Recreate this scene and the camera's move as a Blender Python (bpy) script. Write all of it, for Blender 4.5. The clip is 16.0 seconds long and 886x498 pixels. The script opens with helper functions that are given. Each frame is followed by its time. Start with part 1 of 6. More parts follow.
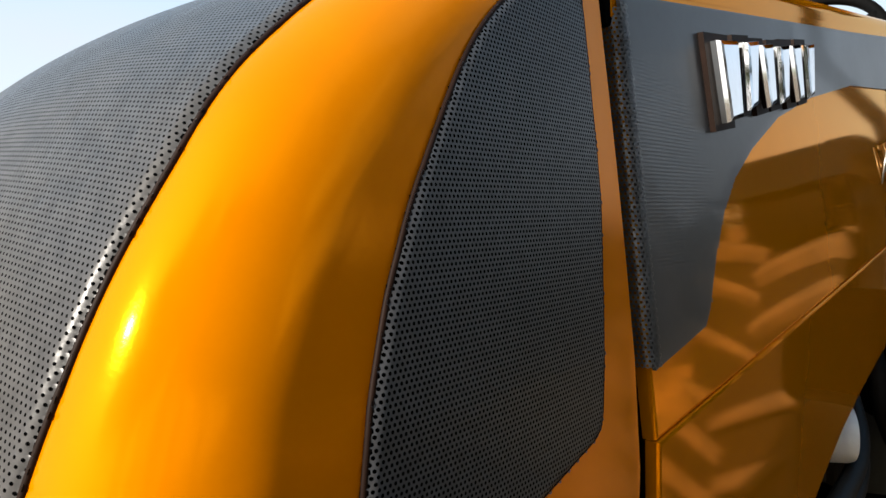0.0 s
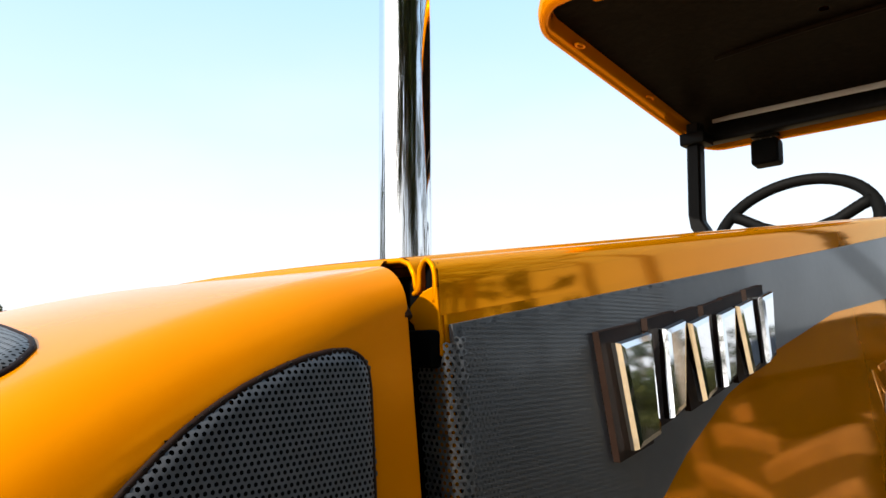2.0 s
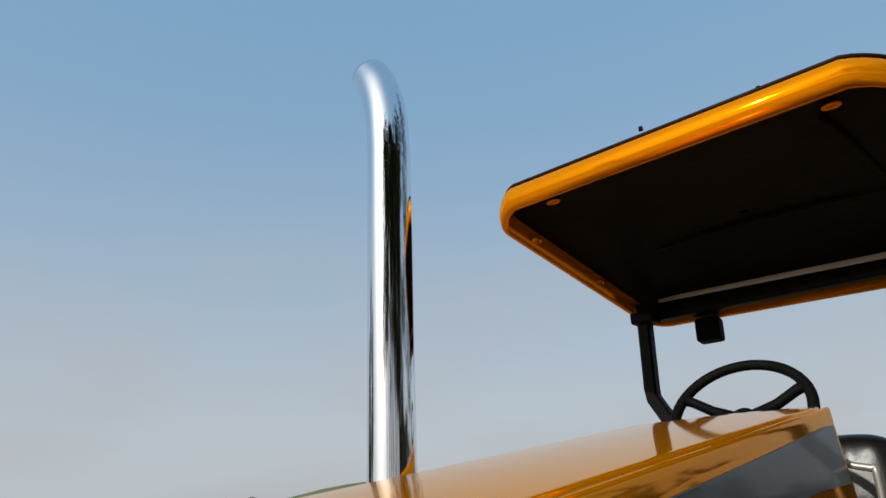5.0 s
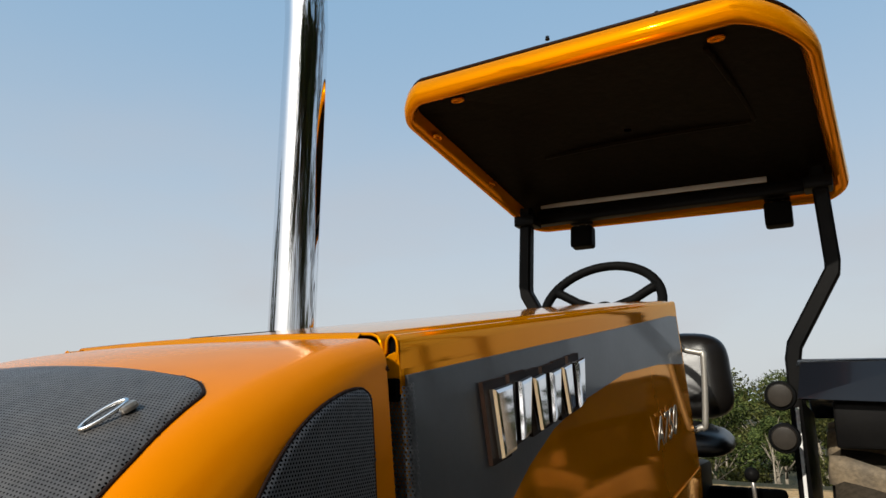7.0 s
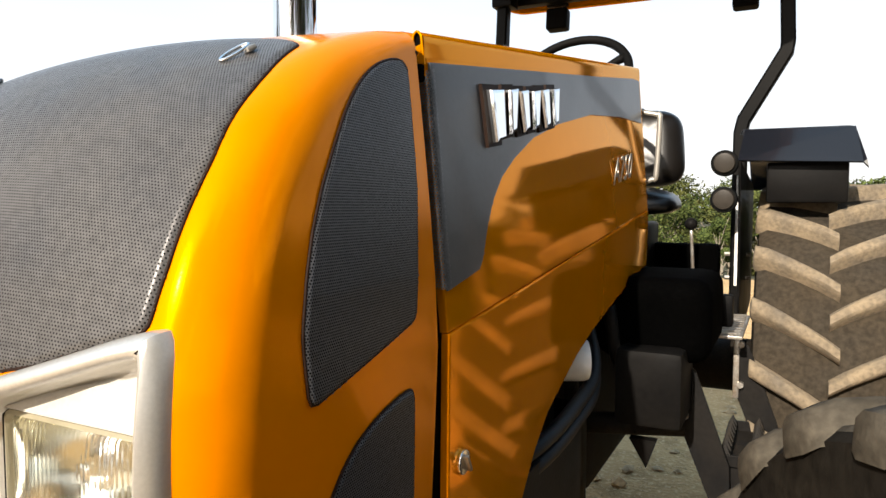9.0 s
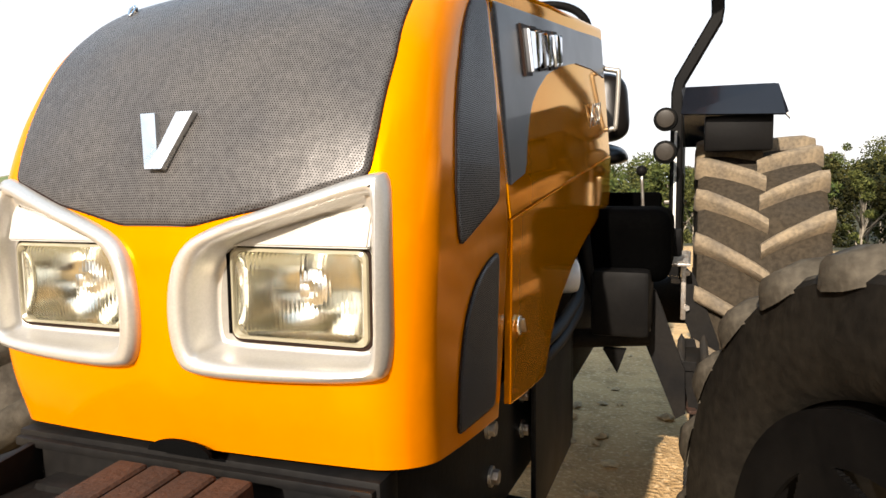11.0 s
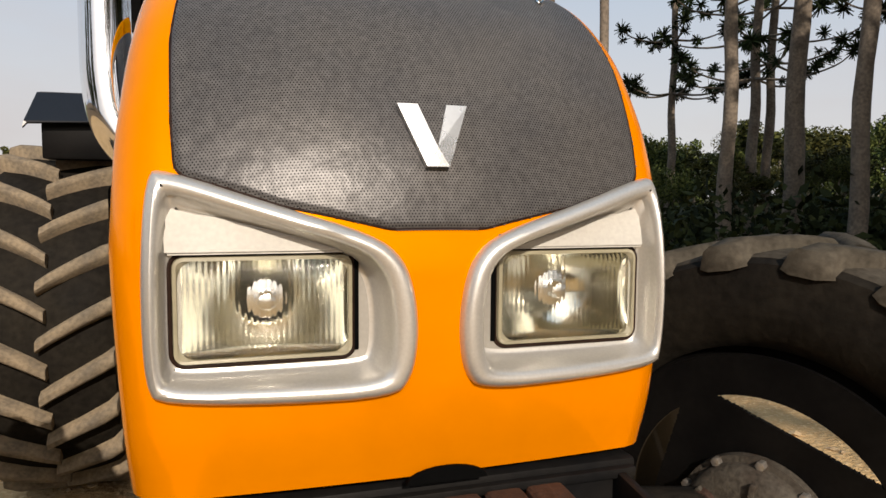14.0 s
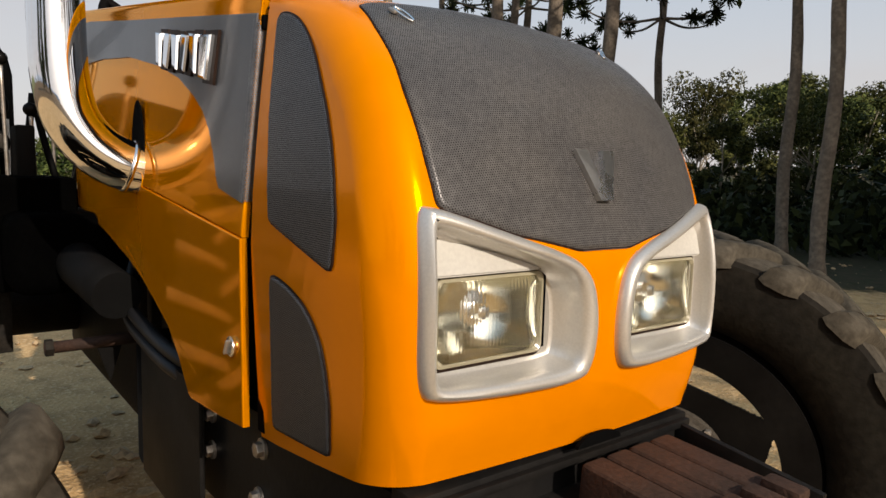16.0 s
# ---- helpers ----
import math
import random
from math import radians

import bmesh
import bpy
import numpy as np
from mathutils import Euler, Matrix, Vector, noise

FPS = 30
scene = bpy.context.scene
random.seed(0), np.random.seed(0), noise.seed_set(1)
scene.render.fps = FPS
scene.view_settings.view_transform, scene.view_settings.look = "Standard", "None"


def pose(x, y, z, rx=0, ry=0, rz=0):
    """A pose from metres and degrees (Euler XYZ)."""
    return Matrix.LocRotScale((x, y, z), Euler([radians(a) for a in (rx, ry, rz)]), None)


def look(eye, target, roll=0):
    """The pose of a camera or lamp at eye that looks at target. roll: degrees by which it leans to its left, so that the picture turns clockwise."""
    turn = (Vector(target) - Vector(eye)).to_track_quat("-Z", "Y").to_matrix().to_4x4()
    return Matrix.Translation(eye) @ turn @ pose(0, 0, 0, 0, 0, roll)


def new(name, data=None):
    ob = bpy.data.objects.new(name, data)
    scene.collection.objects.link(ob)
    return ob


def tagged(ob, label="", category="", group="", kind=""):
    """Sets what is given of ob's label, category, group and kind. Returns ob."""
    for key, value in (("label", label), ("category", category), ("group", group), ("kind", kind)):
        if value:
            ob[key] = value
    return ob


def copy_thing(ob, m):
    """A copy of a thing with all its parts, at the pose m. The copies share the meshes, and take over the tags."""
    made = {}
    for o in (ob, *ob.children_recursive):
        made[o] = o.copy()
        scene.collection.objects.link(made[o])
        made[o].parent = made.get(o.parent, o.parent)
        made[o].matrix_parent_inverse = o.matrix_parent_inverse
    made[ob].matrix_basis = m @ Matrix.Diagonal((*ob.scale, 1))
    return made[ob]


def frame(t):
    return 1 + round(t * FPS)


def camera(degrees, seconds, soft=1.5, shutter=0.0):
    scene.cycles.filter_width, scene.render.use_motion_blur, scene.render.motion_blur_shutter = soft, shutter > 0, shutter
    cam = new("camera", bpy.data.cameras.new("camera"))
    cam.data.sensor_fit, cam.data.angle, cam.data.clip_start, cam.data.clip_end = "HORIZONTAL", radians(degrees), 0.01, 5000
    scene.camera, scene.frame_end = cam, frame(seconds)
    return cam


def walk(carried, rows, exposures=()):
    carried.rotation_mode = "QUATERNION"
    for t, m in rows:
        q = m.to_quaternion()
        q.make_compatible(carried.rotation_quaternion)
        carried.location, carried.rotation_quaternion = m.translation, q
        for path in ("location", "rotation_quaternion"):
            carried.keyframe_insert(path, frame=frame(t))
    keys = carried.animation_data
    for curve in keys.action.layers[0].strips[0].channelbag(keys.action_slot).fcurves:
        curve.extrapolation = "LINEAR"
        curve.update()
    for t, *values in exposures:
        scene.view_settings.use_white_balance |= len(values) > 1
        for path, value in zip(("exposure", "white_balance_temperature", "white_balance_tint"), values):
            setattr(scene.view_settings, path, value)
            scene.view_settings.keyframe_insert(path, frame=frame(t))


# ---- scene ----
# ---- camera and its path ----
cam = camera(66.1, 16.0)
ROWS = [
    (0, (0.565, -0.0636, 1.4978), (-0.8544, 1.5094, 1.3992), -1.4),
    (0.5, (0.565, 0.0297, 1.5561), (-0.8883, 1.5741, 1.5126), -1),
    (1, (0.5629, 0.0901, 1.5942), (-0.9201, 1.6006, 1.6992), -0.8),
    (1.5, (0.5735, 0.1283, 1.6366), (-0.8872, 1.6557, 1.8031), 0),
    (2, (0.5862, 0.1473, 1.6653), (-0.8692, 1.661, 1.9568), -0.6),
    (2.5, (0.6063, 0.1399, 1.7087), (-0.8363, 1.6462, 2.0914), 0.1),
    (3, (0.619, 0.142, 1.7246), (-0.8077, 1.6207, 2.2472), -0.8),
    (3.5, (0.5862, 0.1516, 1.7522), (-0.8257, 1.6123, 2.3596), -1),
    (5.8, (0.706, -0.1113, 1.7204), (-0.4494, 1.4935, 2.4836), -1.5),
    (6, (0.6975, -0.0721, 1.714), (-0.424, 1.5688, 2.4518), -0.9),
    (6.5, (0.6922, -0.1081, 1.6843), (-0.3636, 1.6324, 2.2748), -0.5),
    (7, (0.6795, -0.1431, 1.6536), (-0.3445, 1.6557, 2.1083), 0.1),
    (7.5, (0.6742, -0.177, 1.6027), (-0.3106, 1.6801, 1.8709), 0.3),
    (8, (0.6805, -0.2332, 1.5487), (-0.2629, 1.6642, 1.6366), 0.2),
    (8.5, (0.689, -0.2968, 1.5094), (-0.2343, 1.6101, 1.4278), 0.1),
    (9, (0.7325, -0.3646, 1.484), (-0.2226, 1.5232, 1.3515), 0.1),
    (9.5, (0.7918, -0.4685, 1.4299), (-0.2046, 1.395, 1.2678), 0),
    (10, (0.8035, -0.5565, 1.4024), (-0.2014, 1.3027, 1.2476), 0.1),
    (10.2, (0.7749, -0.5872, 1.3918), (-0.1982, 1.289, 1.2275), -0.1),
    (12.3, (0.3095, -0.7335, 1.3642), (0.089, 1.3632, 1.1331), -0.6),
    (12.5, (0.2491, -0.7356, 1.3685), (0.1007, 1.3663, 1.131), -0.6),
    (13, (0.1145, -0.7335, 1.3504), (0.1219, 1.378, 1.1543), -0.1),
    (13.5, (-0.0689, -0.7367, 1.3473), (0.2576, 1.3504, 1.1713), 0),
    (14, (-0.2099, -0.7293, 1.3632), (0.4325, 1.2847, 1.1957), 0.4),
    (14.5, (-0.3021, -0.7123, 1.3992), (0.5321, 1.2254, 1.1819), 0.6),
    (15, (-0.4134, -0.6657, 1.4034), (0.5819, 1.1957, 1.202), 0.8),
    (15.5, (-0.5639, -0.6424, 1.4003), (0.5671, 1.1384, 1.1893), 1.2),
    (16, (-0.7441, -0.6349, 1.4215), (0.5417, 1.0356, 1.1957), 1.4),
]
EXPOSURES = [(0.0, 0.66, 6500, 9), (0.5, 1.25, 6500, 9), (1.0, 1.68, 6500, 9), (1.5, 1.52, 6500, 9), (2.0, 0.9, 6500, 9), (2.5, 0.40, 6500, 9), (3.0, 0.12, 6400, 8), (3.5, -0.15, 6300, 8),
             (6.0, -0.3, 6300, 8), (7.0, -0.05, 6500, 9), (8.0, 0.4, 6700, 11), (9.0, 0.95, 6900, 12), (10.0, 1.05, 7000, 13), (12.5, 0.45, 7000, 15), (13.0, 0.2, 7000, 15), (13.5, 0.04, 7000, 15),
             (14.0, 0.06, 7000, 15), (16.0, 0.04, 7100, 15)]
walk(cam, [(t, look(eye, target, roll)) for t, eye, target, roll in ROWS], EXPOSURES)

# ---- world and sun ----
SUN_AZIMUTH, SUN_ELEVATION = -93.0, 29.0      # azimuth counter-clockwise from +x
world = bpy.data.worlds.new("sky")
scene.world = world
world.use_nodes = True
wn = world.node_tree.nodes
sky = wn.new("ShaderNodeTexSky")
sky.sky_type = 'NISHITA'
sky.sun_disc = False
sky.sun_elevation = radians(SUN_ELEVATION)
sky.sun_rotation = radians(90 - SUN_AZIMUTH)
sky.dust_density = 1.6
sky.air_density = 1.0
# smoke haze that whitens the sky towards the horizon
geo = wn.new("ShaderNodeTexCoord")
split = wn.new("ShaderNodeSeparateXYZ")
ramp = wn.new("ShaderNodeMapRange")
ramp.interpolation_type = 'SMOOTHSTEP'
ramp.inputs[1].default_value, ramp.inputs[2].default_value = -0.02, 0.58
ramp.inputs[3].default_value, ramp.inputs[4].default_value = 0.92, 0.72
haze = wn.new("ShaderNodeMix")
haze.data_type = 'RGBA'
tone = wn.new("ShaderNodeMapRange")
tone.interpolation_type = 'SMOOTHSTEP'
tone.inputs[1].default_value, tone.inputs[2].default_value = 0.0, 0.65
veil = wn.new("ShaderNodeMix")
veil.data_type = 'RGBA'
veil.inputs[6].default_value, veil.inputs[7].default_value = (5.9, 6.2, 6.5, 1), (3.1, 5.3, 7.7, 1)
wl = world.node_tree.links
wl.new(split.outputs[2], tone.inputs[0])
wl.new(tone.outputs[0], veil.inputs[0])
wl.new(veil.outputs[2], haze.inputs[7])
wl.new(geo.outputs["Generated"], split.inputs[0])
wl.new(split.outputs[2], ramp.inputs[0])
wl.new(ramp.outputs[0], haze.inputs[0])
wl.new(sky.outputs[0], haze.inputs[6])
# brighter haze round the sun, and drifting smoke low in the sky
a, e = radians(SUN_AZIMUTH), radians(SUN_ELEVATION)
to_sun = wn.new("ShaderNodeVectorMath")
to_sun.operation = 'DOT_PRODUCT'
to_sun.inputs[1].default_value = (math.cos(a) * math.cos(e), math.sin(a) * math.cos(e), math.sin(e))
wl.new(geo.outputs["Generated"], to_sun.inputs[0])
near_sun = wn.new("ShaderNodeMapRange")
near_sun.inputs[1].default_value, near_sun.inputs[2].default_value = 0.35, 1.0
wl.new(to_sun.outputs["Value"], near_sun.inputs[0])
glow = wn.new("ShaderNodeMath")
glow.operation = 'POWER'
glow.inputs[1].default_value = 4.5
wl.new(near_sun.outputs[0], glow.inputs[0])
aureole = wn.new("ShaderNodeMix")
aureole.data_type = 'RGBA'
aureole.inputs[7].default_value = (22, 21, 19.5, 1)
wl.new(glow.outputs[0], aureole.inputs[0])
smoke_n = wn.new("ShaderNodeTexNoise")
smoke_n.inputs["Scale"].default_value, smoke_n.inputs["Detail"].default_value = 2.6, 5
stretch_n = wn.new("ShaderNodeMapping")
stretch_n.inputs["Scale"].default_value = (1, 1, 3.0)
wl.new(geo.outputs["Generated"], stretch_n.inputs[0])
wl.new(stretch_n.outputs[0], smoke_n.inputs["Vector"])
low = wn.new("ShaderNodeMapRange")
low.inputs[1].default_value, low.inputs[2].default_value = 0.45, 0.0
low.inputs[3].default_value, low.inputs[4].default_value = 0.0, 0.75
wl.new(split.outputs[2], low.inputs[0])
puffs = wn.new("ShaderNodeMapRange")
puffs.inputs[1].default_value, puffs.inputs[2].default_value = 0.42, 0.68
wl.new(smoke_n.outputs["Fac"], puffs.inputs[0])
amount_s = wn.new("ShaderNodeMath")
amount_s.operation = 'MULTIPLY'
wl.new(low.outputs[0], amount_s.inputs[0])
wl.new(puffs.outputs[0], amount_s.inputs[1])
smoke = wn.new("ShaderNodeMix")
smoke.data_type = 'RGBA'
smoke.inputs[7].default_value = (5.2, 5.1, 5.3, 1)
wl.new(amount_s.outputs[0], smoke.inputs[0])
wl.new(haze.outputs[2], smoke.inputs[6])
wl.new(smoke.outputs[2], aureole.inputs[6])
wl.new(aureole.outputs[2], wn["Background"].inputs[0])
wn["Background"].inputs[1].default_value = 0.108
sun_data = bpy.data.lights.new("sun", 'SUN')
sun_data.energy, sun_data.angle, sun_data.color = 5.0, radians(0.6), (1.0, 0.94, 0.84)
sun = new("sun", sun_data)
sun.matrix_world = look((math.cos(a) * math.cos(e) * 50, math.sin(a) * math.cos(e) * 50, math.sin(e) * 50), (0, 0, 0))

# ---- materials ----
def material(name, colour, rough=0.5, metal=0.0, vary=0.12, scale=6.0, fine=60.0, bump=0.0, bump_scale=80.0, coat=0.0,
             second=None, amount=0.5, rough_vary=0.1, spec=0.5):
    """A surface with two scales of variation: broad stains and fine grain."""
    m = bpy.data.materials.new(name)
    m.use_nodes = True
    nt = m.node_tree
    n, l = nt.nodes, nt.links
    b = n["Principled BSDF"]
    co = n.new("ShaderNodeTexCoord")
    n1 = n.new("ShaderNodeTexNoise")
    n1.inputs["Scale"].default_value, n1.inputs["Detail"].default_value = scale, 5
    n2 = n.new("ShaderNodeTexNoise")
    n2.inputs["Scale"].default_value, n2.inputs["Detail"].default_value = fine, 3
    for k in (n1, n2):
        l.new(co.outputs["Object"], k.inputs["Vector"])
    c2 = second or tuple(c * (1 - vary * 2) for c in colour)
    mix = n.new("ShaderNodeMix")
    mix.data_type = 'RGBA'
    mix.inputs[6].default_value, mix.inputs[7].default_value = (*colour, 1), (*c2, 1)
    r1 = n.new("ShaderNodeMapRange")
    r1.inputs[1].default_value, r1.inputs[2].default_value = 0.5 - 0.25 * (1.2 - amount), 0.75
    l.new(n1.outputs["Fac"], r1.inputs[0])
    l.new(r1.outputs[0], mix.inputs[0])
    hsv = n.new("ShaderNodeHueSaturation")
    r2 = n.new("ShaderNodeMapRange")
    r2.inputs[1].default_value, r2.inputs[2].default_value = 0.3, 0.7
    r2.inputs[3].default_value, r2.inputs[4].default_value = 1 - vary, 1 + vary
    l.new(n2.outputs["Fac"], r2.inputs[0])
    l.new(r2.outputs[0], hsv.inputs["Value"])
    l.new(mix.outputs[2], hsv.inputs["Color"])
    l.new(hsv.outputs[0], b.inputs["Base Color"])
    r3 = n.new("ShaderNodeMapRange")
    r3.inputs[3].default_value, r3.inputs[4].default_value = max(0.02, rough - rough_vary), min(1, rough + rough_vary)
    l.new(n1.outputs["Fac"], r3.inputs[0])
    l.new(r3.outputs[0], b.inputs["Roughness"])
    b.inputs["Metallic"].default_value = metal
    b.inputs["Specular IOR Level"].default_value = spec
    b.inputs["Coat Weight"].default_value = coat
    b.inputs["Coat Roughness"].default_value = 0.06
    if bump:
        n3 = n.new("ShaderNodeTexNoise")
        n3.inputs["Scale"].default_value, n3.inputs["Detail"].default_value = bump_scale, 6
        l.new(co.outputs["Object"], n3.inputs["Vector"])
        bp = n.new("ShaderNodeBump")
        bp.inputs["Strength"].default_value, bp.inputs["Distance"].default_value = bump, 0.01
        l.new(n3.outputs["Fac"], bp.inputs["Height"])
        l.new(bp.outputs[0], b.inputs["Normal"])
    return m


# one orange in two copies: yellower shaded hue here, sunlit hue for the nose
ORANGE = material("orange_paint", (0.74, 0.240, 0.0), 0.06, metal=0.52, vary=0.02, scale=3, fine=25, coat=0.0, amount=0.3, rough_vary=0.025,
                  second=(0.71, 0.228, 0.0), spec=0.13)
ORANGE_NOSE = material("orange_sunlit_paint", (0.70, 0.198, 0.0), 0.14, metal=0.26, vary=0.02, scale=3, fine=25, coat=0.0, amount=0.3, rough_vary=0.03,
                       second=(0.67, 0.188, 0.0), spec=0.13, bump=0.012, bump_scale=240)
for paint in (ORANGE, ORANGE_NOSE):
    paint.node_tree.nodes["Principled BSDF"].inputs["Specular Tint"].default_value = (1.0, 0.72, 0.08, 1)
SILVER = material("silver_paint", (0.53, 0.51, 0.475), 0.33, metal=0.65, vary=0.05, scale=8, fine=300, bump=0.02, bump_scale=300,
                  second=(0.47, 0.45, 0.415), rough_vary=0.06)
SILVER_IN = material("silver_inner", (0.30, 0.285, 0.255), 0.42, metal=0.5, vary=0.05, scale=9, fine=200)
SILVER_DULL = material("dull_silver_paint", (0.40, 0.385, 0.35), 0.6, metal=0.1, vary=0.06, scale=9, fine=200, spec=0.2)
GRILLE = material("perforated_steel", (0.060, 0.058, 0.059), 0.34, metal=0.15, vary=0.2, scale=7, fine=120, second=(0.085, 0.079, 0.074), amount=0.45, spec=0.19, bump=0.16, bump_scale=30)
SIDE_GRILLE = material("side_perforated_steel", (0.054, 0.056, 0.062), 0.4, metal=0.2, vary=0.2, scale=9, fine=150, second=(0.062, 0.062, 0.067))
# darker copy of the blacks, deep shade under the tractor put into it
SHADE_BLACK = material("tank_shade_black", (0.0008, 0.0008, 0.0008), 0.8, vary=0.2, scale=8, fine=90, spec=0.005)
# brighter copy of the grille steel, the lip's sun glints painted in
BRIGHT_GRILLE = material("sunlit_perforated_steel", (0.14, 0.14, 0.145), 0.34, metal=0.5, vary=0.25, scale=30, fine=220, second=(0.06, 0.06, 0.062), amount=0.5, spec=0.5)
# near-black that paints the shade inside gaps, slots and hollows
VOID = material("hollow_shade_black", (0.002, 0.002, 0.002), 0.9, vary=0.1, spec=0.02)
GASKET = material("rubber_gasket", (0.016, 0.007, 0.004), 0.6, vary=0.2, spec=0.1)
STRIPE = material("charcoal_decal", (0.045, 0.047, 0.051), 0.4, vary=0.08, scale=5, fine=90, coat=0.2, second=(0.050, 0.052, 0.056))
CHROME = material("chrome", (0.86, 0.86, 0.87), 0.045, metal=1.0, vary=0.02, scale=12, fine=90, rough_vary=0.03)
CHROME_DULL = material("brushed_chrome", (0.78, 0.78, 0.78), 0.2, metal=1.0, vary=0.05, scale=20, fine=140, rough_vary=0.08)
BLACK = material("black_paint", (0.0018, 0.0018, 0.002), 0.5, vary=0.2, scale=6, fine=80, coat=0.03, second=(0.006, 0.0055, 0.005), amount=0.35, spec=0.05)
BLACK_DULL = material("black_plastic", (0.0035, 0.0035, 0.0035), 0.65, vary=0.2, scale=10, fine=120, bump=0.08, bump_scale=250, spec=0.06)
BLUE_BLACK = material("fender_paint", (0.006, 0.007, 0.010), 0.18, vary=0.1, scale=4, fine=60, coat=0.25, spec=0.25)
CAST = material("cast_iron_grey", (0.0075, 0.0075, 0.0075), 0.62, vary=0.25, scale=12, fine=90, bump=0.25, bump_scale=120, second=(0.018, 0.014, 0.010), amount=0.4, spec=0.08)
RUST = material("rusty_steel", (0.040, 0.020, 0.013), 0.75, vary=0.25, scale=14, fine=140, bump=0.25, bump_scale=160, second=(0.020, 0.013, 0.010), spec=0.2)
STEEL = material("bare_steel", (0.45, 0.43, 0.40), 0.38, metal=0.8, vary=0.2, scale=25, fine=150, second=(0.25, 0.2, 0.15))
RUBBER = material("tyre_rubber", (0.0075, 0.0066, 0.0056), 0.7, vary=0.3, scale=5, fine=45, bump=0.2, bump_scale=70, second=(0.015, 0.0125, 0.009), amount=0.4, spec=0.05)
# tread and lugs: dust and wear, plus sunlight put into the paler colour
TREAD = material("sunlit_dusty_tread", (0.062, 0.053, 0.041), 0.8, vary=0.3, scale=7, fine=55, bump=0.2, bump_scale=80, second=(0.020, 0.017, 0.013), amount=0.5, spec=0.06)
WORN = material("sunlit_worn_lug", (0.062, 0.053, 0.040), 0.70, vary=0.3, scale=9, fine=60, bump=0.2, bump_scale=80, second=(0.032, 0.027, 0.020), amount=0.5, spec=0.06)
DUSTY = material("dusty_tyre", (0.034, 0.026, 0.017), 0.9, vary=0.3, scale=7, fine=60, bump=0.35, bump_scale=90, second=(0.030, 0.025, 0.019), amount=0.5, spec=0.1)
LUG_DUST = material("dusty_lug", (0.20, 0.150, 0.092), 0.9, vary=0.25, scale=11, fine=70, bump=0.3, bump_scale=110, second=(0.085, 0.07, 0.052))
WHITE = material("white_paint", (0.72, 0.72, 0.70), 0.4, vary=0.05, second=(0.62, 0.61, 0.58))
VINYL = material("black_vinyl", (0.006, 0.0048, 0.004), 0.34, vary=0.15, scale=8, fine=150, bump=0.06, bump_scale=200, spec=0.4)
SMOKE = material("smoky_lens", (0.030, 0.025, 0.020), 0.4, vary=0.15, scale=30, spec=0.12)
HUB_CAST = material("dusty_cast_iron", (0.055, 0.048, 0.038), 0.75, vary=0.3, scale=16, fine=110, bump=0.3, bump_scale=90, second=(0.030, 0.022, 0.016), amount=0.5, spec=0.15)
HOSE = material("hose_rubber", (0.010, 0.010, 0.011), 0.5, vary=0.2, fine=200, spec=0.2)


# ---- builders ----
def mesh_data(name, verts, faces, smooth=False):
    me = bpy.data.meshes.new(name)
    me.from_pydata([tuple(v) for v in verts], [], faces)
    me.update()
    if smooth:
        me.polygons.foreach_set("use_smooth", [True] * len(me.polygons))
    return me


def attach(name, me, mat, parent=None, label=""):
    if isinstance(me, bmesh.types.BMesh):
        bm, me = me, bpy.data.meshes.new(name)
        bm.to_mesh(me)
        bm.free()
    if mat and not me.materials:
        me.materials.append(mat)
    ob = new(name, me)
    if parent:
        ob.parent = parent
    if label:
        ob["label"] = label
    return ob


def smooth_by_angle(bm, degrees=35):
    for f in bm.faces:
        f.smooth = True
    for ed in bm.edges:
        if len(ed.link_faces) != 2 or ed.calc_face_angle(0) > radians(degrees):
            ed.smooth = False


def box(sx, sy, sz, m=None, bevel=0.0, segs=2, bm=None):
    """A box with rounded edges, centred, put at the pose m."""
    own = bmesh.new()
    bmesh.ops.create_cube(own, size=1)
    bmesh.ops.scale(own, vec=(sx, sy, sz), verts=own.verts)
    if bevel:
        bmesh.ops.bevel(own, geom=own.edges[:], offset=bevel, segments=segs, profile=0.6, affect='EDGES')
        smooth_by_angle(own)
    if m is not None:
        bmesh.ops.transform(own, matrix=m, verts=own.verts)
    if bm is None:
        return own
    return join(bm, own)


def join(bm, other):
    tmp = bpy.data.meshes.new("tmp")
    other.to_mesh(tmp)
    other.free()
    bm.from_mesh(tmp)
    bpy.data.meshes.remove(tmp)
    return bm


def cyl(r1, r2, h, m=None, segs=24, bevel=0.0, bm=None):
    own = bmesh.new()
    bmesh.ops.create_cone(own, cap_ends=True, segments=segs, radius1=r1, radius2=r2, depth=h)
    if bevel:
        rims = [ed for ed in own.edges if ed.calc_face_angle(0) > 0.8]
        bmesh.ops.bevel(own, geom=rims, offset=bevel, segments=2, profile=0.6, affect='EDGES')
    smooth_by_angle(own, 40)
    if m is not None:
        bmesh.ops.transform(own, matrix=m, verts=own.verts)
    if bm is None:
        return own
    return join(bm, own)


def curve_points(pts, per=8):
    """A smooth curve through the points (Catmull-Rom)."""
    p = [Vector(q) for q in pts]
    p = [2 * p[0] - p[1]] + p + [2 * p[-1] - p[-2]]
    out = []
    for i in range(1, len(p) - 2):
        for k in range(per):
            t = k / per
            out.append(0.5 * (2 * p[i] + (p[i + 1] - p[i - 1]) * t + (2 * p[i - 1] - 5 * p[i] + 4 * p[i + 1] - p[i + 2]) * t * t
                              + (3 * p[i] - p[i - 1] - 3 * p[i + 1] + p[i + 2]) * t ** 3))
    return out + [p[-2]]


